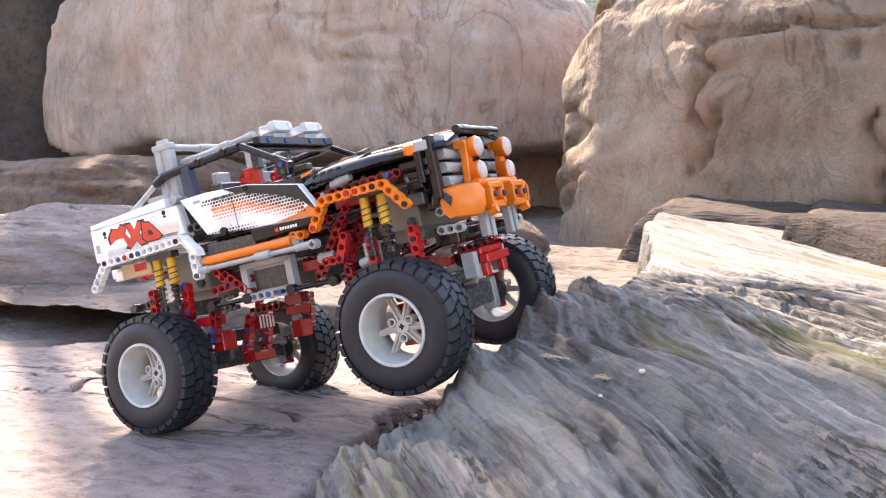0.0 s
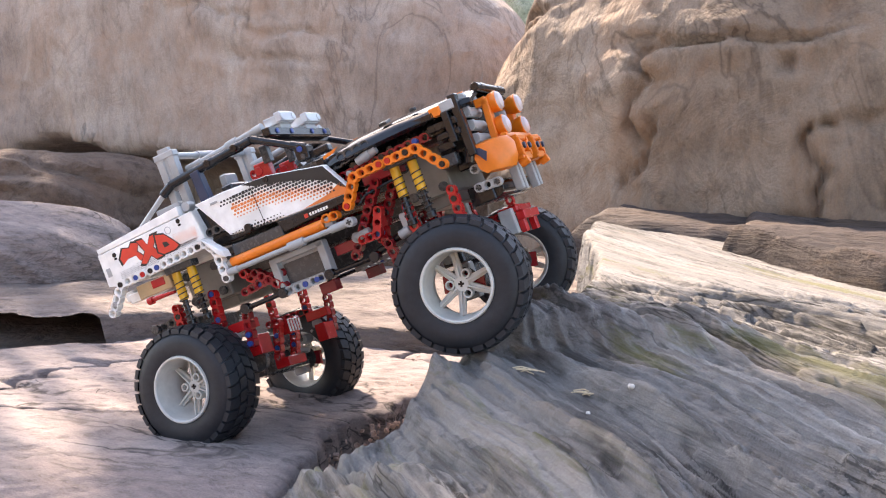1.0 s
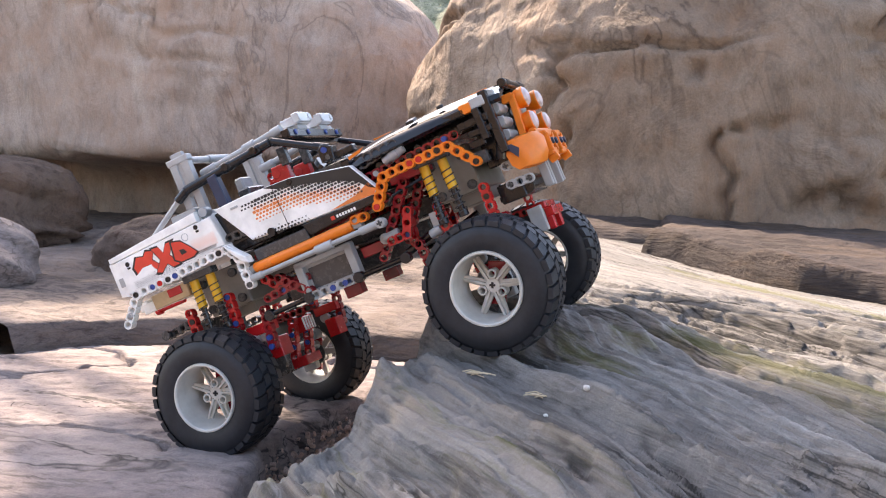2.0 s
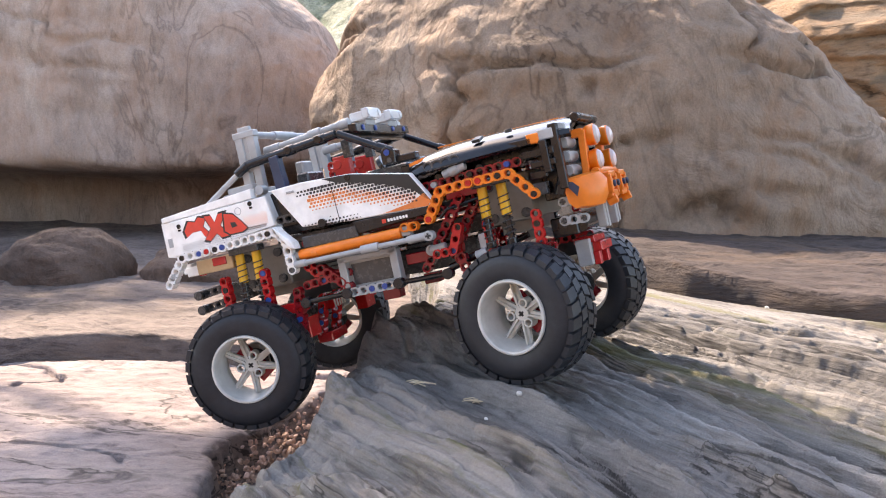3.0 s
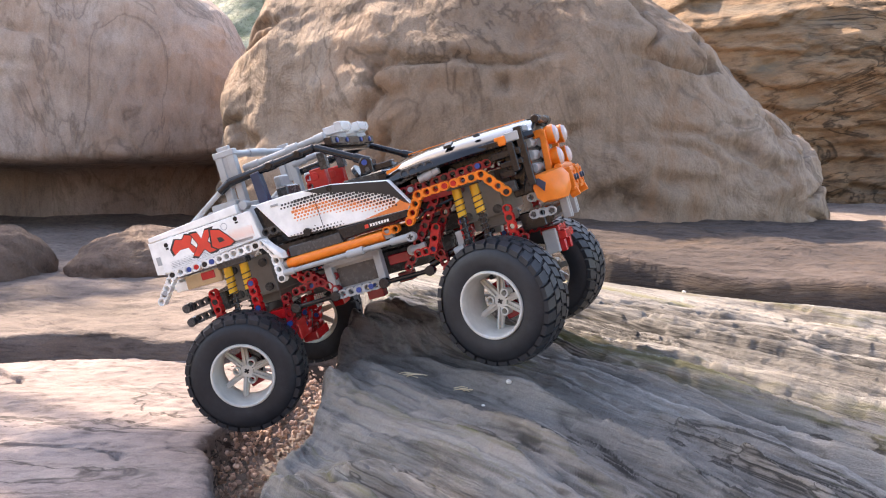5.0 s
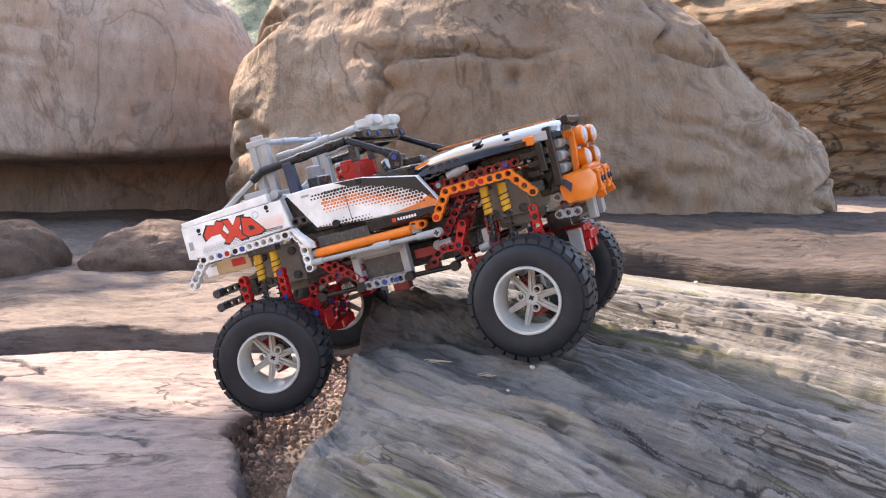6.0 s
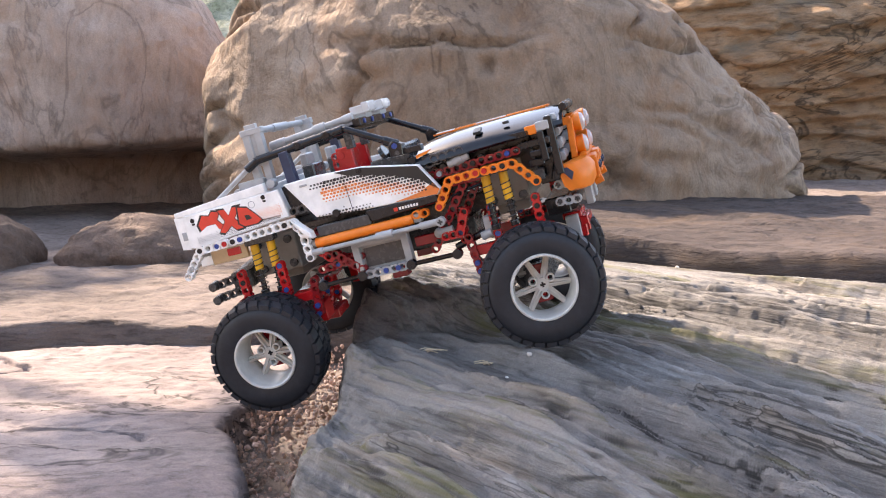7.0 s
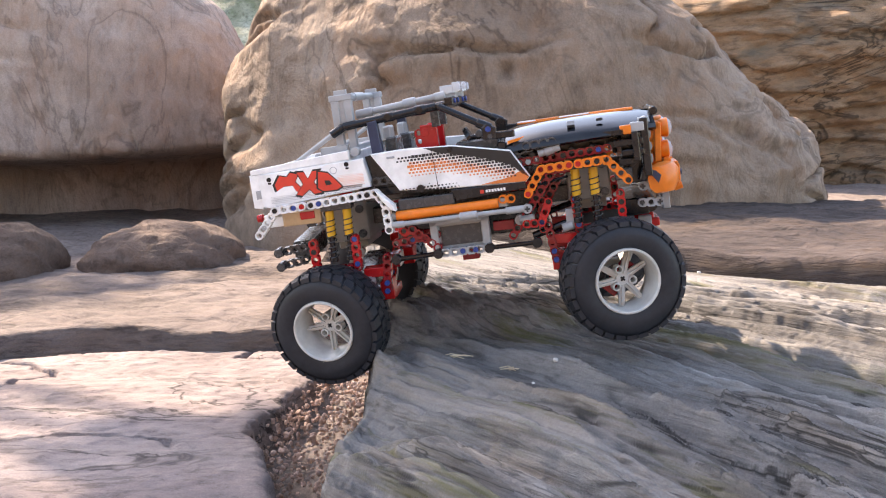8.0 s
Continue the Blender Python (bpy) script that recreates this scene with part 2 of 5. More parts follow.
class Geo:
    def __init__(self):
        self.v, self.f = [], []

    def add(self, verts, faces):
        o = len(self.v)
        self.v.extend(tuple(p) for p in verts)
        self.f.extend(tuple(i + o for i in q) for q in faces)
        return self

    def box(self, c, s, ch=0.4, m=None):
        hx, hy, hz = s[0] / 2, s[1] / 2, s[2] / 2
        ch = min(ch, hx * 0.6, hy * 0.6, hz * 0.6)
        vs, idx = [], {}
        for sx in (-1, 1):
            for sy in (-1, 1):
                for sz in (-1, 1):
                    for ax in range(3):
                        q = [sx * (hx - ch), sy * (hy - ch), sz * (hz - ch)]
                        q[ax] = (sx, sy, sz)[ax] * (hx, hy, hz)[ax]
                        idx[sx, sy, sz, ax] = len(vs)
                        vs.append(q)
        fs = []
        for ax in range(3):
            o1, o2 = (ax + 1) % 3, (ax + 2) % 3
            for s0 in (-1, 1):
                loop = []
                for a, b in ((-1, -1), (1, -1), (1, 1), (-1, 1)):
                    k = [0, 0, 0]
                    k[ax], k[o1], k[o2] = s0, a, b
                    loop.append(idx[k[0], k[1], k[2], ax])
                fs.append(loop if s0 > 0 else loop[::-1])
            for a in (-1, 1):
                for b in (-1, 1):
                    k0, k1 = [0, 0, 0], [0, 0, 0]
                    k0[ax], k1[ax] = -1, 1
                    k0[o1] = k1[o1] = a
                    k0[o2] = k1[o2] = b
                    q = [idx[(*k0, o1)], idx[(*k1, o1)], idx[(*k1, o2)], idx[(*k0, o2)]]
                    fs.append(q if a * b < 0 else q[::-1])
        for sx in (-1, 1):
            for sy in (-1, 1):
                for sz in (-1, 1):
                    q = [idx[sx, sy, sz, 0], idx[sx, sy, sz, 1], idx[sx, sy, sz, 2]]
                    fs.append(q if sx * sy * sz > 0 else q[::-1])
        m = m or Matrix.Identity(4)
        return self.add([tuple(m @ Vector(q) + Vector(c)) for q in vs], fs)

    def tube(self, p0, p1, r, n=14, r2=None):
        p0, p1 = Vector(p0), Vector(p1)
        d = (p1 - p0).normalized()
        u = d.orthogonal().normalized()
        w = d.cross(u)
        r2 = r if r2 is None else r2
        e = min(0.4, r * 0.2)
        rings = [(p0, r - e), (p0 + d * e, r), (p1 - d * e, r2), (p1, r2 - e)]
        vs = [tuple(p + (u * math.cos(a) + w * math.sin(a)) * q) for p, q in rings for a in (2 * math.pi * i / n for i in range(n))]
        fs = [(k * n + i, k * n + (i + 1) % n, (k + 1) * n + (i + 1) % n, (k + 1) * n + i) for k in range(3) for i in range(n)]
        fs += [tuple(range(n))[::-1], tuple(3 * n + i for i in range(n))]
        return self.add(vs, fs)

    def prism(self, poly, y0, y1, ch=0.5):
        """A plate: an outline in x, z, from y0 to y1, with chamfered rims. The outline runs counter-clockwise seen from -y."""
        n = len(poly)
        area = sum(poly[i][0] * poly[(i + 1) % n][1] - poly[(i + 1) % n][0] * poly[i][1] for i in range(n))
        if area < 0:
            poly = poly[::-1]
        inner = []
        for i in range(n):
            a, b, c = Vector(poly[i - 1]), Vector(poly[i]), Vector(poly[(i + 1) % n])
            n1, n2 = (b - a).normalized(), (c - b).normalized()
            n1, n2 = Vector((-n1.y, n1.x)), Vector((-n2.y, n2.x))
            bis = (n1 + n2)
            bis = bis / max(0.35, bis.dot(n1)) if bis.length > 1e-6 else n1
            inner.append(b + bis * ch)
        s = 1 if y1 > y0 else -1
        loops = [(inner, y0), (poly, y0 + s * ch), (poly, y1 - s * ch), (inner, y1)]
        vs = [(p[0], y, p[1]) for lp, y in loops for p in lp]
        fs = [(k * n + i, k * n + (i + 1) % n, (k + 1) * n + (i + 1) % n, (k + 1) * n + i) for k in range(3) for i in range(n)]
        fs += [tuple(range(n))[::-1], tuple(3 * n + i for i in range(n))]
        if s < 0:
            fs = [q[::-1] for q in fs]
        return self.add(vs, fs)

    def beam(self, cells, y, thick=7.6, n=16):
        """A studless beam with a countersunk round hole in each cell; cells are x, z of the holes, 8 apart."""
        rows = ((None, 0.5), (3.05, 0.5), (3.05, 0.39), (2.45, 0.39), (2.45, -0.39), (3.05, -0.39), (3.05, -0.5), (None, -0.5))
        for i, c in enumerate(cells):
            near = [Vector(cells[j]) - Vector(c) for j in (i - 1, i + 1) if 0 <= j < len(cells)]
            near = [(d.normalized(), d.length / 2) for d in near]
            vs = []
            turn = math.atan2(near[-1][0].y, near[-1][0].x) if near else 0.0
            for r, ty in rows:
                for k in range(n):
                    a = turn + 2 * math.pi * (k + 0.5) / n
                    d = Vector((math.cos(a), math.sin(a)))
                    q = 3.8
                    for e, half in near:
                        f = d.dot(e)
                        if f > 1e-6:
                            q = max(q, min(half / f, 3.8 / max(abs(d.x * e.y - d.y * e.x), 1e-6)))
                    rr = q if r is None else r
                    vs.append((c[0] + d.x * rr, y + ty * thick, c[1] + d.y * rr))
            m = len(rows)
            fs = [(a * n + k, ((a + 1) % m) * n + k, ((a + 1) % m) * n + (k + 1) % n, a * n + (k + 1) % n) for a in range(m) for k in range(n)]
            self.add(vs, [q[::-1] for q in fs])
        return self

    def lathe(self, prof, n=40, closed=True, y_axis=True):
        """Turns a profile of (radius, y) about the y axis."""
        m = len(prof)
        vs = [(r * math.cos(2 * math.pi * k / n), y, r * math.sin(2 * math.pi * k / n)) for r, y in prof for k in range(n)]
        fs = [(a * n + k, a * n + (k + 1) % n, ((a + 1) % m) * n + (k + 1) % n, ((a + 1) % m) * n + k) for a in range(m if closed else m - 1) for k in range(n)]
        return self.add(vs, fs)

    def mirrored(self):
        g = Geo()
        g.v = [(x, -y, z) for x, y, z in self.v]
        g.f = [q[::-1] for q in self.f]
        return g

    def mesh(self, name, material, scale=MM, smooth=30):
        me = bpy.data.meshes.new(name)
        me.from_pydata([(x * scale, y * scale, z * scale) for x, y, z in self.v], [], self.f)
        me.materials.append(material)
        bm = bmesh.new()
        bm.from_mesh(me)
        bmesh.ops.remove_doubles(bm, verts=bm.verts, dist=0.02 * scale)
        bmesh.ops.recalc_face_normals(bm, faces=bm.faces)
        bm.to_mesh(me)
        bm.free()
        if smooth:
            me.shade_smooth()
            me.set_sharp_from_angle(angle=radians(smooth))
        return me


HALF_EXTRA = 27.0  # how far each flank stands out beyond its drawn place
spread = True


def spread_out(geo):
    """Moves a part of one flank outwards, and stretches what spans the middle."""
    ys = [p[1] for p in geo.v]
    lo, hi = min(ys), max(ys)
    mid = (lo + hi) / 2
    g = Geo()
    g.f = geo.f
    if lo < -9 and hi > 9 and abs(mid) < 9:
        k = 1 + HALF_EXTRA / max(40.0, hi) if hi > 30 else 1.0 + HALF_EXTRA / 40
        g.v = [(x, y * k, z) for x, y, z in geo.v]
    else:
        d = math.copysign(HALF_EXTRA * min(1, abs(mid) / 38), mid)
        g.v = [(x, y + d, z) for x, y, z in geo.v]
    return g


def part(name, geo, material, parent, label="", smooth=30):
    if spread:
        geo = spread_out(geo)
    ob = new(name, geo.mesh(name, material, smooth=smooth))
    ob.parent = parent
    if label:
        tagged(ob, label)
    return ob


def both(name, geo, material, parent, label="", smooth=30):
    """A part and its mirror image on the other side of the vehicle."""
    return part(name, geo, material, parent, label, smooth), part(name, geo.mirrored(), material, parent, label, smooth)


def sheet(name, x, y, z, material, smooth=True):
    """A mesh from grids of coordinates."""
    ny, nx = z.shape
    co = np.stack([x, y, z], -1).reshape(-1, 3)
    i = np.arange(nx * ny).reshape(ny, nx)
    quads = np.stack([i[:-1, :-1], i[:-1, 1:], i[1:, 1:], i[1:, :-1]], -1).reshape(-1, 4)
    me = bpy.data.meshes.new(name)
    me.from_pydata(co.tolist(), [], quads.tolist())
    me.materials.append(material)
    if smooth:
        me.shade_smooth()
    return new(name, me)


# ---- ground, flagstones and layered rock ----
GROUND_Z = -0.07


def build_ground():
    near = np.linspace(-3.5, 5.5, 181)
    xs = np.concatenate([[-120, -60, -30, -14, -7], near - 0.5, [9, 16, 30, 60, 120]])
    ys = np.concatenate([[-60, -30, -14, -7], near, [8, 12, 20, 40, 90, 200]])
    x, y = np.meshgrid(xs, ys)
    z = GROUND_Z + 0.02 * fbm(x * 2.1, y * 2.1, 5, 4) + 0.012 * fbm(x * 14, y * 14, 9, 3)
    tagged(sheet("ground", x, y, z, SOIL), "sandy grey-brown ground littered with grit between the rocks", "ground", kind="structure")


def edge_x(y):
    """Where the left lip of the layered rock runs."""
    e = np.interp(y, [-1.2, -0.5, -0.26, -0.15, -0.05, 0.0, 0.04, 0.1, 0.15, 0.2, 0.35, 0.6, 1.0, 1.3], [-0.06, -0.12, -0.165, -0.184, -0.184, -0.164, -0.154, -0.158, -0.162, -0.155, -0.12, -0.14, -0.24, -0.28])
    return e + 0.012 * fbm(y * 9, y * 0 + 3.3, 21, 4)


def rock_top(x, y):
    near = 0.088 - 0.03 * np.maximum(x, 0) + 0.09 * np.minimum(x, 0)
    far = 0.048 - 0.09 * (x - 0.04)
    z = near + (far - near) * step(0.12, 0.95, y)
    z = z - 0.19 * np.maximum(-0.12 - y, 0)
    lip = edge_x(y)
    # the near corner slopes off towards its lip, and a ridge stands behind it
    z = z - 0.028 * (1 - step(0.0, 0.10, x - lip)) * (1 - step(-0.07, 0.0, y))
    z = z + 0.006 * np.exp(-((x - lip - 0.03) / 0.08) ** 2) * step(0.17, 0.24, y) * (1 - step(0.35, 0.6, y))
    z = z + 0.011 * np.exp(-((x + 0.125) / 0.05) ** 2 - ((y - 0.05) / 0.06) ** 2)
    # a broken brown ridge crosses the lip, and the stone falls off behind it
    crest = 0.178 - 0.10 * (x + 0.13) + 0.006 * fbm(x * 30, y * 0, 24, 3)
    z = z + 0.030 * step(-0.20, -0.15, x) * (1 - step(-0.02, 0.10, x)) * step(-0.032, 0.0, y - crest) * (1 - step(0.02, 0.16, y - crest))
    return z


def build_main_rock():
    xs = np.concatenate([np.linspace(-0.36, 0.62, 600), np.linspace(0.625, 1.7, 110)])
    ys = np.concatenate([np.linspace(-1.3, -0.42, 60), np.linspace(-0.415, 0.55, 660), np.linspace(0.555, 1.3, 110)])
    x, y = np.meshgrid(xs, ys)
    wx, wy = x + 0.02 * fbm(x * 4, y * 4, 31), y + 0.012 * fbm(x * 3.2, y * 5, 37)
    # the beds strike to the right and towards the viewer, and bend round farther off
    dip = np.radians(52 - 20 * step(0.15, 0.7, y))
    u, v = wx * np.cos(dip) - wy * np.sin(dip), wx * np.sin(dip) + wy * np.cos(dip)
    u, v = u * 1.15, v * 1.15
    # beds that crop out as long steps, running with the dip
    wide = terrace(fbm(v * 6.5 + 3, u * 0.8, 43, 3), 7, 0.86)
    thin = terrace(fbm(v * 26, u * 1.3 + 2, 44, 3), 6, 0.93)
    leaf = fbm(v * 85, u * 2.6, 47, 3, 0.55)
    pits = fbm(u * 38, v * 95, 48, 3)
    far = step(0.1, 0.45, y)
    # the edges of the beds stand as long ragged risers that look down the slope
    r1 = v + 0.035 * fbm(u * 3.0, v * 5, 57, 3) + 0.006 * fbm(u * 30, v * 9, 58, 3)
    r2 = v + 0.020 * fbm(u * 6.0, v * 9, 59, 3)
    risers = 0.30 * (terrace(r1, 15, 0.95) - r1) + 0.26 * (terrace(r2, 46, 0.93) - r2) * step(-0.3, 0.2, fbm(u * 4, v * 7, 60, 3))
    brink = 1 - step(0.0, 0.09, x - edge_x(y)) * 1.0
    leaf = leaf * (1 - 0.7 * brink * step(0.05, 0.14, y))
    fade = 1 - 0.9 * step(0.40, 0.62, y)
    rough = fade * (0.0095 - 0.001 * far) * leaf + 0.0010 * fbm(x * 160, y * 220, 49, 3) - fade * (0.002 + 0.006 * far) * step(0.10, 0.36, pits)
    calm = fade * (1 - 0.15 * far) * (1 - 0.45 * np.exp(-(((y - 0.08) / 0.12) ** 2)) * (1 - step(0.1, 0.25, x)))
    top = rock_top(x, y) + ((0.030 - 0.008 * far) * wide + (0.022 - 0.006 * far) * thin + (1 + 0.2 * far) * risers) * calm + rough + (0.006 * fbm(x * 11, y * 11, 53, 4) + 0.014 * brink * fbm(x * 26, y * 20, 66, 4)) * (1 - far)
    lip = edge_x(y) + 0.013 * terrace(fbm(y * 14, x * 10 + 2, 51, 4), 5) + 0.004 * leaf
    drop = step(0, 1, (lip - x) / 0.042 + 0.1)
    base = np.full_like(x, -0.12)
    face = top - (top - base) * terrace(drop, 7, 0.55)
    z = np.where(x > lip + 0.02, top, face)
    z = z - 0.3 * np.maximum(y - 1.2, 0)
    tagged(sheet("layered_rock", x, y, z, ROCK), "grey layered bedrock with long worn steps and mossy joints", "rock")


def slab_edge(y):
    return np.interp(y, [-1.0, -0.3, -0.033, 0.058, 0.137, 0.25, 0.6], [-0.245, -0.252, -0.258, -0.272, -0.312, -0.29, -0.26]) + 0.022 * terrace(fbm(y * 16, y * 0 + 1, 61, 4), 4, 0.7)


def slab_top(x, y):
    return -0.011 - 0.06 * np.maximum(y, 0) - 0.01 * np.maximum(-0.6 - x, 0)


def build_flagstone():
    xs = np.concatenate([np.linspace(-2.6, -0.95, 130), np.linspace(-0.945, -0.15, 260)])
    ys = np.concatenate([np.linspace(-1.3, -0.36, 70), np.linspace(-0.355, 0.75, 300)])
    x, y = np.meshgrid(xs, ys)
    flakes = terrace(0.9 * fbm(x * 4.5 + 0.4 * fbm(y * 5, x * 2, 71), y * 6.5, 73, 5), 8, 0.9)
    z = slab_top(x, y) + 0.015 * flakes + 0.0018 * fbm(x * 70, y * 70, 75, 4)
    crack = np.abs(fbm(x * 2.2 + 5, y * 5.0, 77, 4))
    z = z - 0.026 * np.exp(-((crack / 0.016) ** 2)) * step(0.0, 0.15, fbm(x * 3, y * 3, 79) + 0.1)
    far = np.interp(x, [-2.6, -1.03, -0.89, -0.8, -0.7, -0.4, 0], [0.0, 0.28, 0.34, 0.43, 0.52, 0.53, 0.53]) + 0.015 * fbm(x * 8, x * 0, 81, 4)
    z = z - 0.085 * terrace(step(0, 1, (x - slab_edge(y)) / 0.03), 3, 0.8) - 0.03 * terrace(step(0, 1, (y - far) / 0.025), 3, 0.8)
    tagged(sheet("flagstone", x, y, z, SLAB), "flat purple-grey flagstone with flaking layers and thin cracks", "rock")


def plate(name, label, x0, x1, y0, y1, top, near, far, left, material, seed, res=0.008, base=-0.1, soft=0.03, crisp=0.7):
    """A natural plate of stone: top, near, far and left are functions that give its surface and its edges."""
    xs, ys = np.linspace(x0, x1, int((x1 - x0) / res)), np.linspace(y0, y1, int((y1 - y0) / res))
    x, y = np.meshgrid(xs, ys)
    z = top(x, y) + 0.014 * terrace(fbm(x * 5, y * 9, seed, 5), 6, 0.8) + 0.004 * fbm(x * 32, y * 46, seed + 3, 4)
    wob = 0.03 * fbm(x * 5, y * 5, seed + 7, 4)
    d = np.maximum.reduce([(near(x) - y + wob) / soft, (y - far(x)) / 0.05, (left(y) - x + wob) / soft])
    z = z - (z - base) * terrace(step(0, 1, d), 3, crisp)
    return tagged(sheet(name, x, y, z, material), label, "rock")


build_ground()
build_main_rock()
build_flagstone()
plate("stone_shelf", "low grey-brown stone shelf with a straight broken edge", -2.3, 0.1, 0.45, 1.5,
      lambda x, y: -0.004 - 0.02 * (y - 0.6) + 0.012 * x, lambda x: np.interp(x, [-2.3, -1.0, -0.89, -0.8, -0.7, -0.4, 0.1], [0.10, 0.35, 0.40, 0.48, 0.555, 0.565, 0.57]), lambda x: 1.35 + 0 * x, lambda y: -2.2 + 0 * y, SHELF, 101)
plate("stone_ledge", "brown stone ledge, toned dark for shade, with a broken sunlit front edge", -0.1, 2.2, 0.3, 1.75,
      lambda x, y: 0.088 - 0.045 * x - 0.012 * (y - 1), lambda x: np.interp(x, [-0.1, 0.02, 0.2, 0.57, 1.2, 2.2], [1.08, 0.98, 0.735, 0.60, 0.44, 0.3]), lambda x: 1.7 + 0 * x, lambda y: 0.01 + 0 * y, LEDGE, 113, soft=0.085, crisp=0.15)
plate("stone_ledge", "pale flat stone ledge against the boulder foot, toned dark for shade", -0.36, 0.7, 1.0, 1.8,
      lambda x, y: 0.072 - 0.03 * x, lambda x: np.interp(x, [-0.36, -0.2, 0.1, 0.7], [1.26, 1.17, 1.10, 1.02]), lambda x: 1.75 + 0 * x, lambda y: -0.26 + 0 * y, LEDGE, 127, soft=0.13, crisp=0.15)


# ---- boulders and cliff ----
def boulder(name, label, centre, radii, power, material, seed, rough=0.05, cracks=0.02, skew=0.0, lean=0.0, segs=(220, 130), folds=0.0):
    nu, nv = segs
    u, v = np.meshgrid(np.linspace(0, 2 * math.pi, nu), np.linspace(-math.pi / 2, math.pi / 2, nv))
    p = 2.0 / power

    def sp(c):
        return np.sign(c) * np.abs(c) ** p
    dx, dy, dz = sp(np.cos(v)) * sp(np.cos(u)), sp(np.cos(v)) * sp(np.sin(u)), sp(np.sin(v))
    a = np.cos(v) * np.cos(u) * 1.7 + np.sin(v) * 0.9
    b = np.cos(v) * np.sin(u) * 1.7 + np.sin(v) * 1.3
    r = 1 + rough * 2.0 * fbm(a * 1.1, b * 1.1, seed, 3) + rough * 0.7 * fbm(a * 4, b * 4, seed + 5, 4)
    ridge = np.abs(fbm(a * 1.6 + 0.5 * fbm(a * 3, b * 3, seed + 9), b * 2.2, seed + 11, 4))
    r = r - cracks * np.exp(-((ridge / 0.03) ** 2)) * step(-0.1, 0.15, fbm(a * 2, b * 2, seed + 13, 2))
    fold = np.abs(fbm(a * 3.4 + 0.6 * fbm(a * 2, b * 2, seed + 21), b * 4.2, seed + 23, 3))
    r = r - folds * np.exp(-((fold / 0.07) ** 2)) + folds * 0.5 * fbm(a * 7, b * 9, seed + 25, 3)
    pock = fbm(a * 16, b * 16, seed + 15, 3)
    r = r - cracks * 0.35 * step(0.22, 0.45, pock) + 0.004 * fbm(a * 34, b * 34, seed + 17, 3)
    x, y, z = dx * r * radii[0], dy * r * radii[1], dz * r * radii[2]
    z = z * (1 - skew * np.tanh(x / radii[0] * 1.2)) + lean * x
    return tagged(sheet(name, x + centre[0], y + centre[1], z + centre[2], material), label, "rock")


def loft_boulder(label, xs, tops, depths, yc, base, material, seed, rough=0.03, folds=0.02, undercut=0.0, under_z=0.18, segs=(360, 190), swell=0.62):
    """A boulder whose ridge runs along x: its height and half depth along that line, and an undercut foot."""
    nu, nv = segs
    k = (1 - np.cos(np.linspace(0, math.pi, nu))) / 2
    col = xs[0] + (xs[-1] - xs[0]) * k
    top = np.interp(col, xs, tops)
    dep = np.interp(col, xs, depths)
    soft = np.ones(9) / 9
    top = np.convolve(np.pad(top, 4, "edge"), soft, "valid")
    dep = np.convolve(np.pad(dep, 4, "edge"), soft, "valid")
    x, v = np.meshgrid(col, np.linspace(0, math.pi, nv))
    cy, sz = np.cos(v), np.sin(v)
    y = yc - dep * np.sign(cy) * np.abs(cy) ** swell
    z = base + (top - base) * sz ** swell
    a, b = x * 1.6 + 0.4 * y, z * 1.9 + 0.7 * y
    n = rough * 2.2 * fbm(a * 1.1, b * 1.2, seed, 3) + rough * 0.6 * fbm(a * 4, b * 4.5, seed + 5, 4)
    fold = np.abs(fbm(a * 2.0 + 0.7 * fbm(a * 2, b * 2, seed + 21), b * 3.0, seed + 23, 3))
    n = n - folds * np.exp(-((fold / 0.06) ** 2)) * step(-0.15, 0.15, fbm(a * 1.3, b * 1.3, seed + 27, 2)) + folds * 0.35 * fbm(a * 8, b * 9, seed + 25, 4)
    gx = np.stack([np.gradient(q, axis=1) for q in (x, y, z)], -1)
    gv = np.stack([np.gradient(q, axis=0) for q in (x, y, z)], -1)
    nor = np.cross(gx, gv)
    nor /= np.maximum(np.linalg.norm(nor, axis=-1, keepdims=True), 1e-9)
    edge = np.minimum(1, np.minimum(k, 1 - k) * 60)
    x, y, z = x + nor[..., 0] * n * edge, y + nor[..., 1] * n * edge, z + nor[..., 2] * n * edge
    lip = under_z + 0.06 * fbm(x * 2.2, x * 0, seed + 31, 3)
    y = y + undercut * (1 - step(-0.05, 0.02, z - lip)) * (cy > 0)
    return tagged(sheet("boulder", x, y, z, material), label, "rock")


loft_boulder("large rounded tan boulder with cracks and a sunlit flank", [-0.735, -0.725, -0.69, -0.55, -0.27, 0.0, 0.33, 0.70, 0.90, 0.975, 0.99], [-0.1, 0.23, 0.438, 0.64, 0.74, 0.75, 0.657, 0.39, 0.237, 0.12, -0.1],
             [0.02, 0.14, 0.23, 0.40, 0.57, 0.68, 0.70, 0.58, 0.40, 0.24, 0.02], 2.05, -0.12, BOULDER, 201, 0.022, 0.036, swell=0.54)
loft_boulder("huge overhanging pinkish boulder with a dark undercut", [-3.2, -3.18, -3.05, -2.7, -2.1, -1.4, -1.0, -0.84, -0.76, -0.74], [-0.1, 0.45, 0.85, 1.1, 1.15, 0.9, 0.72, 0.62, 0.45, -0.1],
             [0.02, 0.2, 0.36, 0.5, 0.58, 0.55, 0.42, 0.28, 0.16, 0.02], 2.55, -0.12, BOULDER2, 231, 0.025, 0.020, undercut=0.52, under_z=0.165, swell=0.55)
boulder("boulder", "tall dark rough rock with its shade put into the colour", (-4.15, 3.0, 0.7), (0.98, 0.85, 1.4), 3.2, GLOOM, 251, 0.06, 0.03)
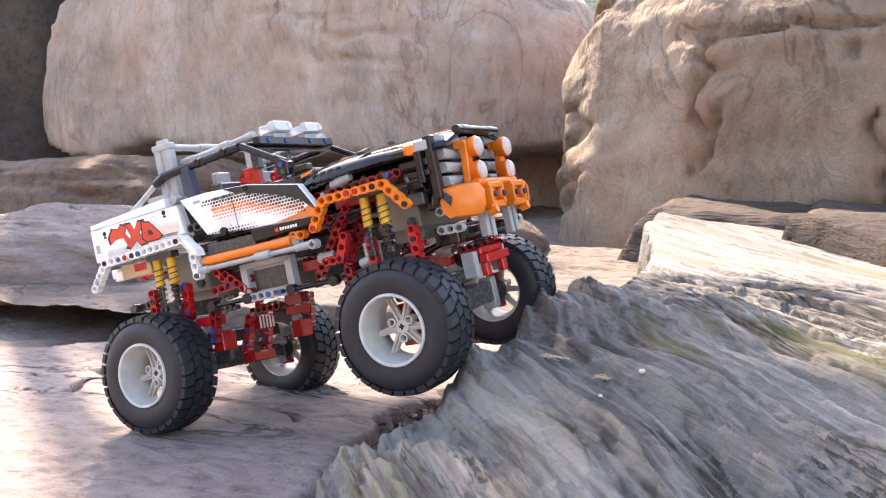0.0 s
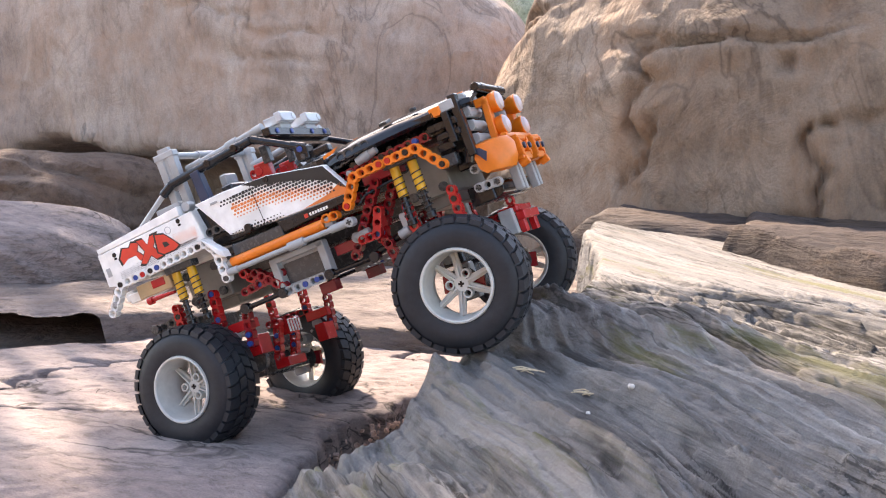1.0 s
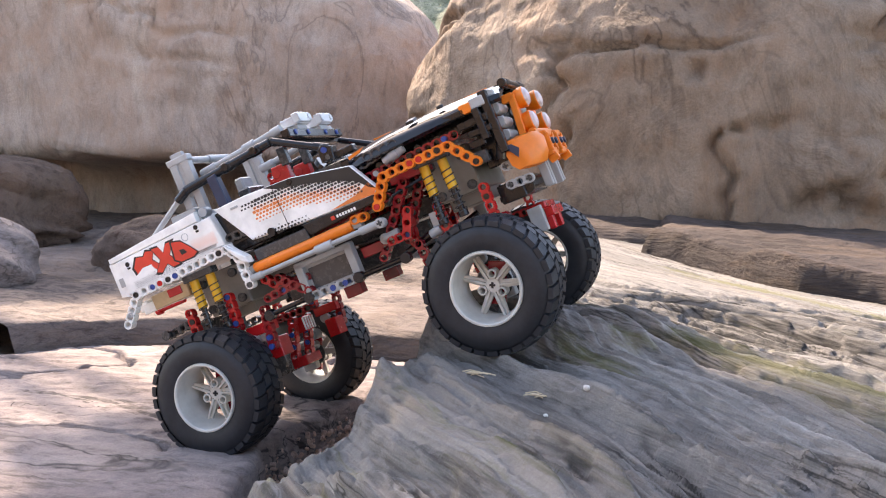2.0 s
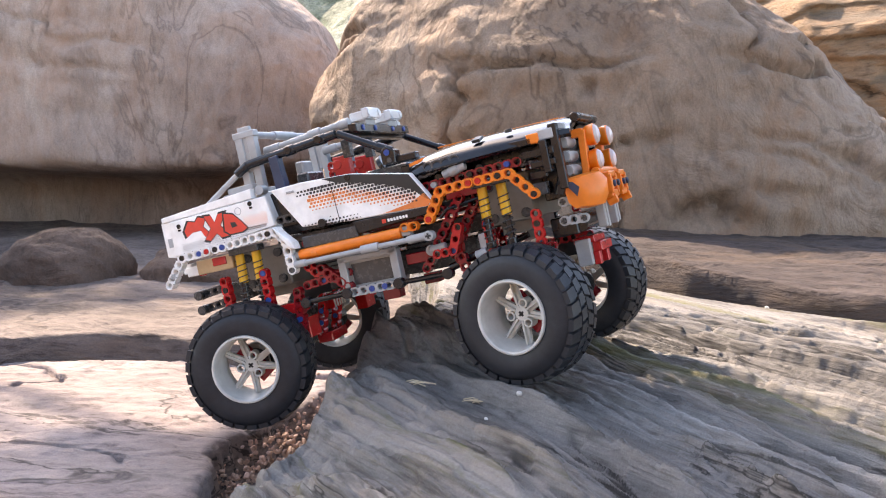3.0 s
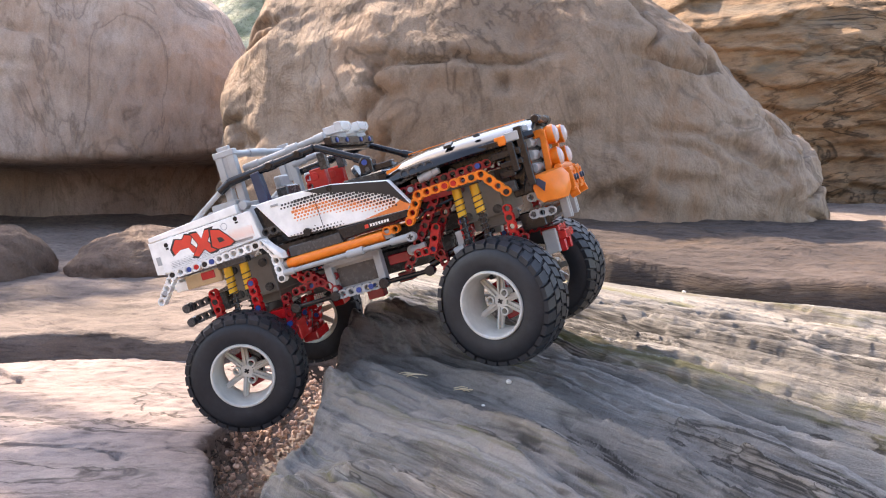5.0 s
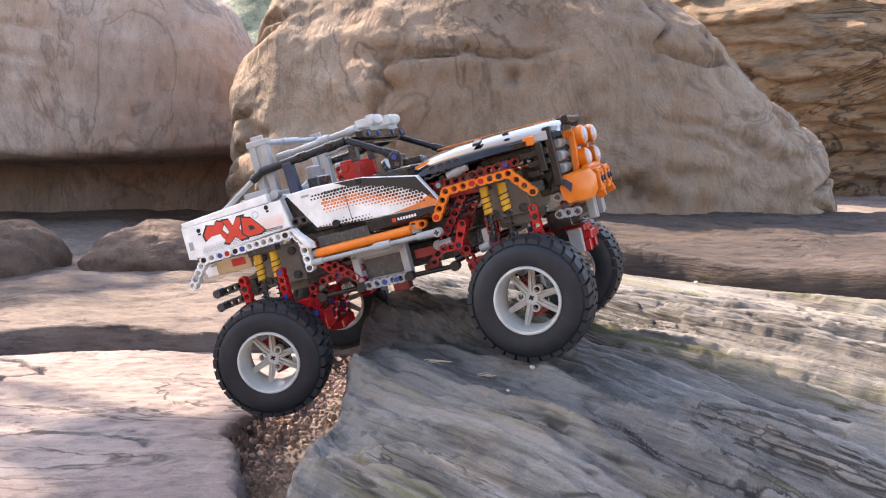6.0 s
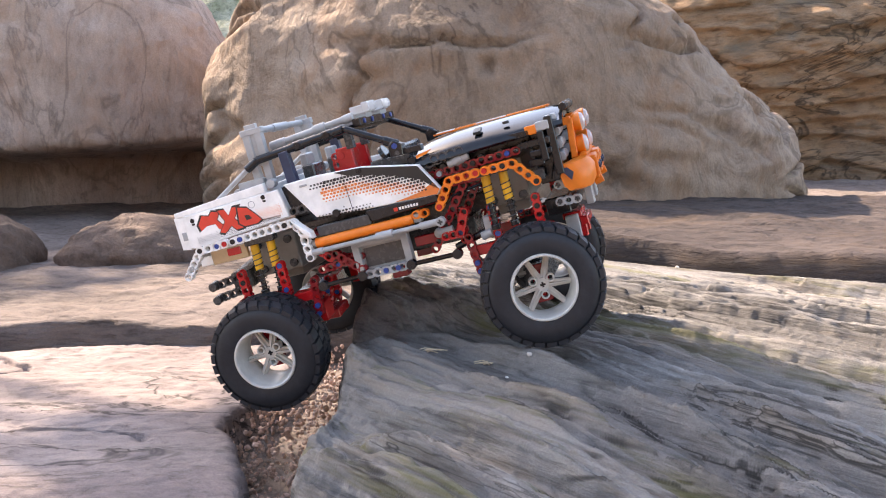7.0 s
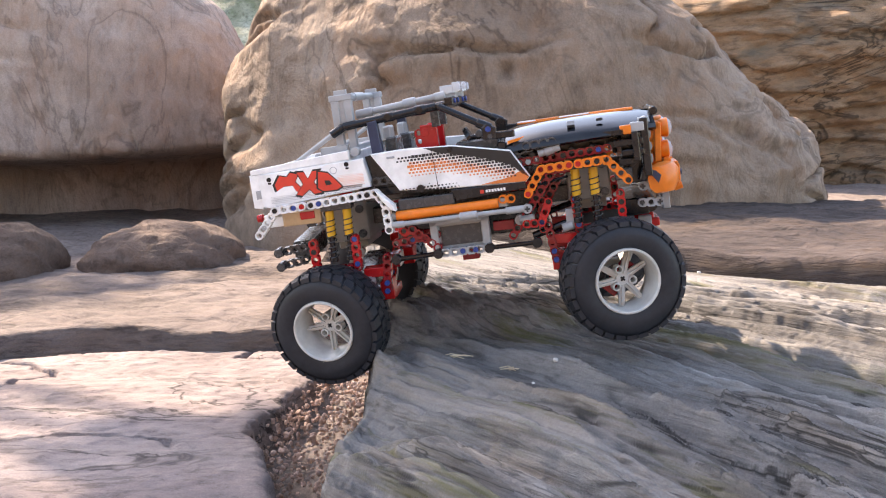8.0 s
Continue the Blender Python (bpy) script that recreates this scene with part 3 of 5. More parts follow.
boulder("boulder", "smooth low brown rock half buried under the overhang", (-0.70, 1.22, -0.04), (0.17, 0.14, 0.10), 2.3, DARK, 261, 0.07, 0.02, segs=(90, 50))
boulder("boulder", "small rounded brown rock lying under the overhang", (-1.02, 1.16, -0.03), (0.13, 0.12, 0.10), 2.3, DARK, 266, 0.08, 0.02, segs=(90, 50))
boulder("boulder", "rounded purple-brown rock with a bright top", (-1.42, 0.82, -0.01), (0.33, 0.2, 0.12), 2.4, SLAB, 281, 0.07, 0.02, segs=(110, 60))
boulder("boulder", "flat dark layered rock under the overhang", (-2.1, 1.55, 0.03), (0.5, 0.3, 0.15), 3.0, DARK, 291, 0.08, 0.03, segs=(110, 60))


def build_cliff():
    u, w = np.meshgrid(np.linspace(0.72, 5.5, 300), np.linspace(-0.15, 1.15, 150))
    band = terrace(w * 1.1 - 0.09 * u + 0.25 * fbm(u * 1.3, w * 2.5, 301, 4), 7, 0.75)
    y = 3.25 - 0.10 * (u - 1) + 0.16 * fbm(u * 1.5, w * 1.8, 303, 4) - 0.35 * (band - w * 1.1 + 0.09 * u) + 0.05 * fbm(u * 9, w * 16, 305, 4) + 0.22 * w + 0.9 * np.maximum(0.95 - u, 0) + 1.5 * np.maximum(w - 0.70 - 0.05 * (u - 1), 0)
    ob = sheet("cliff", u, y, w, CLIFF)
    me = ob.data
    bm = bmesh.new()
    bm.from_mesh(me)
    rim = [e for e in bm.edges if e.is_boundary]
    out = bmesh.ops.extrude_edge_only(bm, edges=rim)
    for q in out["geom"]:
        if isinstance(q, bmesh.types.BMVert):
            q.co.y += 1.6
    bm.to_mesh(me)
    bm.free()
    tagged(ob, "banded orange and grey sandstone cliff with bulging strata", "cliff")


build_cliff()


def build_back_wall():
    """The plain sunlit sandstone that closes the hollow behind the viewer."""
    u, w = np.meshgrid(np.linspace(-7, 7, 120), np.linspace(-0.15, 2.0, 50))
    y = -5.5 - 0.08 * u * u * 0.2 + 0.12 * fbm(u, w * 2, 311, 4) - 0.25 * w
    ob = sheet("wall_south", u, y, w, CLIFF)
    tagged(ob, "plain banded sandstone face closing the hollow", "rock face", kind="structure")
    me = ob.data
    bm = bmesh.new()
    bm.from_mesh(me)
    out = bmesh.ops.extrude_edge_only(bm, edges=[e for e in bm.edges if e.is_boundary])
    for q in out["geom"]:
        if isinstance(q, bmesh.types.BMVert):
            q.co.y -= 1.0
    bm.to_mesh(me)
    bm.free()


build_back_wall()


def build_backdrop():
    """A pale scrubby bank far behind the boulders."""
    u, w = np.meshgrid(np.linspace(-40, 40, 160), np.linspace(0, 1, 40))
    z = -0.3 + 6.5 * w + 0.9 * fbm(u * 0.5, w * 3, 331, 4) * w
    y = 24 + 7 * w + 0.02 * u * u + 1.2 * fbm(u * 0.4, w * 5, 333, 4)
    tagged(sheet("backdrop", u, y, z, BANK), "pale scrubby grey-green bank far behind the boulders", "bank", kind="structure")


BANK = rock_material("scrubby_bank", (0.12, 0.14, 0.09), (0.30, 0.31, 0.23), (0.50, 0.50, 0.42), (0.10, 0.14, 0.06), scale=0.25, bump=0.05)
build_backdrop()


def build_shade_tree():
    """An unseen small tree behind the rocks, added so that its crown shades the near stone."""
    rng = random.Random(12)
    flat = Vector((SUN_DIR.x, SUN_DIR.y, 0)).normalized()
    side = Vector((-flat.y, flat.x, 0)) * -1
    tree = tagged(new("tree"), "unseen small leafy tree added to shade the rocks", "tree")
    root = side * -0.9 + flat * 6.6 + Vector((0, 0, -0.15))
    heart = side * -0.08 + flat * -0.2 + SUN_DIR * 5.0

    def limb(name, pts, r0, r1):
        g, n = Geo(), 10
        for k, p in enumerate(pts):
            r = (r0 + (r1 - r0) * k / (len(pts) - 1)) * 1000
            g.v += [(p.x * 1000 + r * math.cos(2 * math.pi * i / n), p.y * 1000 + r * math.sin(2 * math.pi * i / n), p.z * 1000) for i in range(n)]
        g.f = [(k * n + i, k * n + (i + 1) % n, (k + 1) * n + (i + 1) % n, (k + 1) * n + i) for k in range(len(pts) - 1) for i in range(n)]
        ob = new(name, g.mesh(name, DARK, smooth=60))
        ob.parent = tree
        return ob

    fork = root + Vector((0.1, -0.1, 2.6))
    limb("trunk", [root + (fork - root) * (k / 8) + Vector((0.06 * math.sin(k), 0.05 * math.cos(k * 1.3), 0)) for k in range(9)], 0.11, 0.07)
    for k in range(5):
        end = heart + side * rng.uniform(-0.25, 0.2) + Vector((0, 0, rng.uniform(-0.3, 0.4)))
        limb("branch", [fork + (end - fork) * (q / 6) + Vector((0, 0, 0.35 * math.sin(math.pi * q / 6))) for q in range(7)], 0.05, 0.008)
    g = Geo()

    def leaf(p, q):
        at = (side * p + flat * q + SUN_DIR * (5.0 + rng.uniform(-0.4, 0.4))) * 1000
        m = Euler((rng.uniform(0, 6.3), rng.uniform(0, 6.3), rng.uniform(0, 6.3))).to_matrix()
        ln, wd = rng.uniform(45, 75), rng.uniform(16, 26)
        vs = [(0, 0, 0), (ln * 0.45, wd, 5), (ln, 0, -6), (ln * 0.45, -wd, 5), (ln * 0.5, 0, -3)]
        g.add([tuple(m @ Vector(c) + at) for c in vs], [(0, 4, 1), (1, 4, 2), (2, 4, 3), (3, 4, 0)])

    # leaves are placed up the sun's line from the ground they should shade
    for k in range(3300):
        p, q = rng.uniform(-0.32, 0.19), rng.uniform(-0.95, 0.42)
        ragged = 0.05 * math.sin(q * 17) + 0.03 * math.sin(q * 41 + 1)
        if p > 0.15 + ragged or p < -0.27 + ragged or q > (0.38 if p < -0.12 else 0.28) + 0.05 * math.sin(p * 23):
            if rng.random() < 0.72:
                continue
        leaf(p, q)
    # a looser bough farther back, added to shade the shelf and low rocks
    for k in range(2600):
        p, q = rng.gauss(-0.12, 0.26), rng.uniform(1.12, 2.5)
        if p < 0.42 + 0.06 * math.sin(q * 15):
            leaf(p, q)
    crown = new("crown", g.mesh("crown", LEAF, smooth=0))
    crown.parent = tree
    tagged(crown, "loose crown of small green leaves", kind="stuff")


LEAF = plastic("green_leaf", (0.06, 0.10, 0.025), 0.5)
build_shade_tree()


def build_gravel():
    """Grit in the cleft between the flagstone and the layered rock."""
    rng = random.Random(4)
    g = Geo()
    for k in range(4600):
        y = rng.uniform(-0.45, 0.5)
        x = rng.uniform(-0.36, -0.15)
        s = rng.choice((1.8, 2.2, 2.8, 3.4, 4.2)) * rng.uniform(0.8, 1.3)
        rot = Euler((rng.uniform(0, 3), rng.uniform(0, 3), rng.uniform(0, 3))).to_matrix().to_4x4()
        g.box((x * 1000, y * 1000, -44 + rng.uniform(-8, 6) + 3 * math.sin(y * 40)), (s * rng.uniform(0.8, 1.7), s * rng.uniform(0.8, 1.4), s * rng.uniform(0.5, 1.0)), s * 0.28, rot)
    ob = new("gravel", g.mesh("gravel", GRAVEL, smooth=40))
    tagged(ob, "loose pinkish gravel lying in the cleft between the rocks", "gravel", kind="stuff")


build_gravel()


def build_pebble(x, y, r, label, material):
    g = Geo()
    g.box((0, 0, 0), (r * 2, r * 1.7, r * 1.3), r * 0.5, Euler((0.3, 0.2, 0.7)).to_matrix().to_4x4())
    ob = new("pebble", g.mesh("pebble", material, smooth=60))
    dep = bpy.context.evaluated_depsgraph_get()
    dep.update()
    hit, place, *_ = scene.ray_cast(dep, (x, y, 0.6), (0, 0, -1))
    ob.matrix_world = pose(x, y, (place.z if hit else 0.09) + r * 0.3 * MM)
    return tagged(ob, label, "pebble", group="pebbles on the rock")


PEBBLE = rock_material("white_quartz", (0.5, 0.47, 0.42), (0.68, 0.65, 0.6), (0.8, 0.78, 0.74), (0.6, 0.52, 0.4), scale=8, bump=0.0005)
build_pebble(0.0, 0.0, 2.4, "small white quartz pebble lying on grey rock", PEBBLE)
build_pebble(-0.022, -0.028, 1.4, "tiny pale pebble lying on grey rock", PEBBLE)
build_pebble(0.18, 0.087, 1.7, "tiny yellowish pebble lying on grey rock", PEBBLE)
build_pebble(0.472, 0.59, 3.2, "pale angular stone in a joint of the rock", PEBBLE)
build_pebble(0.30, 0.655, 3.0, "pale angular stone in a joint of the rock", PEBBLE)


def build_straw(x, y, turn):
    """A few dry bleached stalks caught on the rock."""
    rng = random.Random(3)
    g = Geo()
    for k in range(6):
        a = Vector((rng.uniform(-9, 4), rng.uniform(-4, 4), rng.uniform(0.4, 1.5)))
        b = a + Vector((rng.uniform(12, 22), rng.uniform(-4, 4), rng.uniform(0.5, 4)))
        g.tube(a, (a + b) / 2 + Vector((0, 0, 1.6)), 0.5, 6)
        g.tube((a + b) / 2 + Vector((0, 0, 1.6)), b, 0.45, 6)
    ob = new("straw", g.mesh("straw", STRAW))
    dep = bpy.context.evaluated_depsgraph_get()
    dep.update()
    hit, place, *_ = scene.ray_cast(dep, (x, y, 0.6), (0, 0, -1))
    ob.matrix_world = pose(x, y, place.z + 0.0005, 0, 4, turn)
    tagged(ob, "dry bleached straw stalks caught on the grey rock", "straw", kind="stuff")


STRAW = plastic("dry_straw", (0.62, 0.50, 0.33), 0.7)
build_straw(-0.09, 0.05, -18)
build_straw(-0.04, 0.03, -30)


# ---- the toy crawler: x forward, y to its left, z up, in millimetres ----
crawler = tagged(new("toy_crawler"), "white and orange brick-built toy pickup with huge black tyres", "toy car")


def run(a, b):
    """Hole centres from a to b, 8 apart."""
    a, b = Vector(a), Vector(b)
    n = max(1, round((b - a).length / 8))
    return [tuple(a + (b - a) * (i / n)) for i in range(n + 1)]


def bent(*corners):
    cells = [corners[0]]
    for a, b in zip(corners, corners[1:]):
        cells += run(a, b)[1:]
    return cells


def pin(x, y, z, material, r=2.5, length=9, parent=None, name="pin"):
    g = Geo()
    n, rows = 12, ((r * 0.45, 0.47), (r * 0.45, 0.5), (r, 0.5), (r, -0.5), (r * 0.45, -0.5), (r * 0.45, -0.47))
    g.lathe([(q, t * length) for q, t in rows], n)
    g.add([(r * 0.46 * math.cos(2 * math.pi * k / n), 0.46 * length * s, r * 0.46 * math.sin(2 * math.pi * k / n)) for s in (1, -1) for k in range(n)], [tuple(range(n)), tuple(range(n, 2 * n))])
    g.v = [(a + x, b + y, c + z) for a, b, c in g.v]
    return part(name, g, material, parent or crawler)


def cross_end(g, x, y, z, s=2.4, depth=1.2):
    g.box((x, y, z), (s * 2, depth, s * 0.7), 0.1)
    g.box((x, y, z), (s * 0.7, depth, s * 2), 0.1)


def shock(x, y, top, bottom):
    """A yellow sleeve over a black rod with a coil spring."""
    d = Vector(bottom) - Vector(top)
    t, b = Vector((top[0], y, top[1])), Vector((bottom[0], y, bottom[1]))
    mid = t + (b - t) * 0.52
    ob = part("shock_absorber", Geo().tube(t, mid, 4.1, 16).tube(t + (t - b).normalized() * 2, t, 3.0), YELLOW, crawler, "yellow shock absorber sleeve with a steel coil spring")
    part("rod", Geo().tube(mid, b, 2.6, 12).tube(b - (b - t) * 0.10, b, 4.2, 14), BLACK, ob, "black shock rod")
    g = Geo()
    ax = (b - t).normalized()
    u = ax.orthogonal().normalized()
    w = ax.cross(u)
    pts = [t + (b - t) * (0.12 + 0.80 * k / 96) + (u * math.cos(k * 0.52) + w * math.sin(k * 0.52)) * 4.5 for k in range(97)]
    n = 5
    vs, fs = [], []
    for k, p in enumerate(pts):
        rad = (p - (t + ax * (p - t).dot(ax))).normalized()
        for j in range(n):
            a = 2 * math.pi * j / n
            vs.append(tuple(p + rad * 0.55 * math.cos(a) + ax * 0.55 * math.sin(a)))
    for k in range(96):
        for j in range(n):
            fs.append((k * n + j, k * n + (j + 1) % n, (k + 1) * n + (j + 1) % n, (k + 1) * n + j))
    g.add(vs, fs)
    part("spring", g, DGREY, ob, "dark steel coil")
    return ob


def pixels_on(rows, y, keep, size=1.15):
    """Printed squares on a flat side at y; rows are (x0, x1, z0, z1), keep(x, z) gives the share that is filled."""
    rng = random.Random(7)
    g = Geo()
    x0, x1, z0, z1 = rows
    step_x, step_z = size * 1.45, size * 1.25
    for j in range(int((z1 - z0) / step_z)):
        for i in range(int((x1 - x0) / step_x)):
            x, z = x0 + (i + 0.5 * (j % 2)) * step_x, z0 + j * step_z
            fill = min(1.15, keep(x, z) * rng.uniform(0.75, 1.25))
            if fill > 0.10:
                h, k = size * 0.68 * fill ** 0.5, size * 0.56 * fill ** 0.5
                g.add([(x - h, y, z - k), (x + h, y, z - k), (x + h, y, z + k), (x - h, y, z + k)], [(0, 1, 2, 3)])
    return g


# cargo bed
def build_bed():
    bed = part("cargo_bed", Geo().box((-146, 0, 118), (92, 100, 5), 0.6).box((-99, 0, 134), (5, 100, 34), 0.6), WHITE, crawler, "white pickup bed with graffiti print")
    for s in (1, -1):
        g = Geo().prism([(-193, 143), (-97, 146), (-97, 154.5), (-193, 147.5)], s * 52, s * 60, 0.5)
        part("bed_rail", g, WHITE, bed)
        side = Geo().prism([(-186, 112), (-178, 110), (-80, 118.5), (-84, 145.5), (-186, 142.5)], s * 54, s * 60.5, 0.8)
        part("side_panel", side, WHITE, bed)
        part("corner", Geo().prism([(-195, 112), (-186, 110), (-186, 142.5), (-195, 143)], s * 50, s * 59, 0.6), WHITE, bed)
        part("corner_recess", Geo().box((-188, s * 59.8, 124), (5, 1.0, 8), 0.2), LGREY, bed)
        for x, z in ((-176, 137), (-100, 142)):
            g = Geo().tube((x, s * 60, z), (x, s * 60.8, z), 2.4, 14)
            g.box((x + 0.3, s * 60.6, z - 3.6), (3.2, 0.5, 1.8), 0.2)
            part("peg_hole", g, BLACK, bed)
        ring = Geo().lathe([(3.4, 0), (3.1, 0.15), (2.8, 0)], 24, False)
        ring.v = [(a - 113, s * 60.65 + b, c + 138) for a, b, c in ring.v]
        part("stamp", ring, LGREY, bed)
        # graffiti print: three jagged red shapes on a black shadow
        letters = ([(-170, 131), (-166, 137.5), (-161, 136), (-158.5, 139), (-153, 137), (-156, 131.5), (-151.5, 125), (-153, 121.5), (-156.5, 125), (-158, 129), (-164, 129), (-169, 126)],
                   [(-154, 138.5), (-149, 138), (-147, 132.5), (-143.5, 138), (-138, 138), (-143.5, 129.5), (-138.5, 121), (-144, 120.5), (-147, 124.5), (-152.5, 120), (-156, 121.5), (-150.5, 129)],
                   [(-139.5, 137), (-133, 135), (-128.5, 129), (-125, 123.5), (-128.5, 121.5), (-137.5, 121.5), (-141, 124.5)])
        letters = [[(-171 + (x + 170) * 1.42, 129 + (z - 129) * 1.2) for x, z in poly] for poly in letters]
        for k, poly in enumerate(letters):
            c = Vector((sum(p[0] for p in poly) / len(poly), sum(p[1] for p in poly) / len(poly)))
            dark = [tuple(c + (Vector(p) - c) * 1.16) for p in poly]
            lift = 60.55 + 0.06 * k
            part("print_shadow", Geo().add([(p[0], s * lift, p[1]) for p in dark], [tuple(range(len(dark)))]), INKBLACK, bed, smooth=0)
            part("print", Geo().add([(p[0], s * (lift + 0.03), p[1]) for p in poly], [tuple(range(len(poly)))]), INKRED, bed, smooth=0)
        hole = [(-123, 130), (-118, 129.5), (-116, 125.5), (-122, 125)]
        part("print_shadow", Geo().add([(p[0], s * 60.76, p[1]) for p in hole], [(0, 1, 2, 3)]), INKBLACK, bed, smooth=0)
        part("pixel_print", pixels_on((-176, -86, 114.5, 124), s * 60.62, lambda x, z: 0.34 * max(0, 1 - abs(z - (119.5 + (x + 130) * 0.06)) / 5.5) + (0.4 if x > -122 and z > 119 else 0)), INKBLACK, bed, smooth=0)
        part("pixel_print", pixels_on((-110, -84, 121, 136), s * 60.64, lambda x, z: 0.42 * max(0, 1 - abs(z - 127) / 8) * min(1, (x + 130) / 10)), INKORANGE, bed, smooth=0)
    g = Geo().box((-192, 0, 128), (6, 100, 34), 0.8)
    part("tailgate", g, WHITE, bed)
    part("tow_pin", Geo().tube((-222, 0, 93), (-190, 0, 93), 2.4).tube((-224, 0, 93), (-218, 0, 93), 4.2), BRIGHTRED, crawler, "red tow pin")
    part("rear_bumper", Geo().box((-187, 0, 98), (10, 92, 9), 0.8).box((-172, 0, 100), (24, 60, 7), 0.8), WHITE, crawler)
    both("under_panel", Geo().box((-152, -52, 97), (38, 5, 13), 0.8), TAN, crawler, "tan panel inside the rear fender")
    both("under_panel", Geo().box((-165, -45, 95), (44, 6, 9), 0.8), WHITE, crawler)


build_bed()

# fenders
both("rear_fender", Geo().beam(bent((-190, 87), (-171, 108.5), (-145, 109.3)), -70), WHITE, crawler, "white bent beam fender")
both("rear_fender", Geo().beam(bent((-136, 109.6), (-74, 113), (-67, 103), (-66.3, 78)), -70), WHITE, crawler, "white bent beam fender")
both("fender_cap", Geo().prism([(-74, 117), (-58, 101), (-57, 95), (-62, 97), (-70, 108)], -66, -78, 1.0), WHITE, crawler)
both("front_fender", Geo().beam(bent((63.7, 95.2), (77.5, 115.4), (102.5, 116.4)), -70), ORANGE, crawler, "orange bent beam fender")
both("front_fender", Geo().beam(bent((110.5, 116.4), (135.5, 117), (152.5, 97)), -70), ORANGE, crawler, "orange bent beam fender")
for s in (1, -1):
    for x, z, m in ((-171, 108.5, BLACK), (-152.5, 109, BLUE), (-144.8, 109.3, BRIGHTRED), (-136, 109.6, BLACK), (-128.5, 110, BLUE), (-82, 112.6, BLACK), (-66.5, 78, DGREY), (-183.5, 94, LGREY),
                    (63.7, 95.2, BRIGHTRED), (102.5, 116.4, BRIGHTRED), (110.5, 116.4, BRIGHTRED), (127, 116.8, BLACK), (152.5, 97, BLACK)):
        pin(x, s * 70, z, m, 2.4, 8.2)

# doors
DOOR = [(-76, 148.3), (-45, 149), (0, 146.5), (52, 135.5), (67, 110), (63, 105.4), (-7, 108), (-53, 112)]


def build_door(s):
    door = part("door_panel", Geo().prism(DOOR, s * 55, s * 64, 0.9), WHITE, crawler, "white door panel printed with black and orange pixels")
    y = s * 64.12
    top = [(-26, 147.6), (0, 146), (51.6, 134.8), (66, 110.2), (61, 113), (52, 122), (30, 131), (5, 138), (-14, 142)]
    part("dark_print", Geo().add([(a, y, b) for a, b in top], [tuple(range(len(top)))]), INKBLACK, door, smooth=0)
    tri = [(22, 108), (62.6, 106.2), (66, 110.2), (61, 117), (48, 111.5)]
    part("orange_print", Geo().add([(a, y, b) for a, b in tri], [tuple(range(len(tri)))]), INKORANGE, door, smooth=0)

    def ramp_black(x, z):
        upper = 143.5 - max(0, x + 10) * 0.27
        d = upper - z
        inside = -70 < x < 56 and z > 107 + abs(x + 45) * 0.04
        a = max(0, 1.1 - d / (10 + 0.12 * max(0, x))) if d > 0 and x > -38 else (max(0, 0.6 - abs(z - 140) / 9) if -52 < x <= -38 else 0)
        low = max(0, 0.8 - (z - 109) / 9) * max(0, 1 - abs(x + 25) / 33)
        return (max(a, low)) if inside else 0

    def ramp_orange(x, z):
        upper = 137 - max(0, x + 10) * 0.25
        d = abs(upper - 5 - z)
        return max(0, 0.85 - d / 12) if -42 < x < 58 and z > 110 else 0
    part("pixel_print", pixels_on((-68, 58, 109.5, 145), s * 64.18, ramp_orange, 2.3), INKORANGE, door, smooth=0)
    part("pixel_print", pixels_on((-68, 58, 109.5, 145), s * 64.24, ramp_black, 2.3), INKBLACK, door, smooth=0)
    part("seam", Geo().prism([(-17.3, 109), (-16.8, 109), (-18.4, 147), (-18.9, 147)], s * 64.0, s * 64.34, 0.05), BLACK, door)
    part("door_handle", Geo().box((-57, s * 64.4, 143), (7.5, 1.0, 2.0), 0.3), LGREY, door)
    pin(-33, s * 63, 111.6, BLACK, 3.6, 7, door)
    pin(-2, s * 62, 143.5, BLACK, 2.6, 6, door)
    # sill strip with its maker's plate as plain bars
    strip = part("sill_strip", Geo().prism([(-2, 96), (63, 100), (62, 106), (-6, 106.8)], s * 56, s * 65, 0.6), BLACK, crawler, "black sill strip with a small printed plate")
    part("plate_mark", Geo().box((22.2, s * 65.1, 101.7), (3.6, 0.3, 3.4), 0.05), INKRED, strip)
    for k in range(7):
        x = 26.5 + k * 2.7
        part("plate_bar", Geo().box((x, s * 65.1, 101.8), (1.9, 0.3, 2.5), 0.05), WHITE, strip)
    part("sill_box", Geo().box((-30, s * 58, 98.5), (52, 12, 10), 0.8), DGREY, crawler)
    tube = part("sill_tube", Geo().tube((-59, s * 66, 89), (36, s * 66, 89.6), 4.6, 18).box((-44, s * 70.4, 88), (5, 1.2, 3), 0.3).box((30, s * 70.4, 89), (5, 1.2, 3), 0.3), ORANGE, crawler, "orange tube along the sill")
    part("sill_end", Geo().tube((-67, s * 66, 89), (-59, s * 66, 89), 3.6), LGREY, crawler)
    part("sill_end", Geo().box((40, s * 64, 90), (8, 8, 8), 0.6), LGREY, crawler)
    part("sill_bracket", Geo().beam([(40, 93), (48, 92.5)], s * 66), ORANGE, crawler)
    rod = part("side_rod", Geo().tube((-63, s * 72, 82), (62, s * 72, 82.6), 2.3, 12).tube((-63, s * 72, 82), (-52, s * 72, 82), 3.2).tube((0, s * 72, 82.4), (16, s * 72, 82.4), 3.9).tube((42, s * 72, 82.5), (60, s * 72, 82.6), 3.4), LGREY, crawler, "light grey rod with sleeve connectors")
    g = Geo().tube((61.6, s * 68, 82.4), (61.6, s * 76.5, 82.4), 4.2, 16)
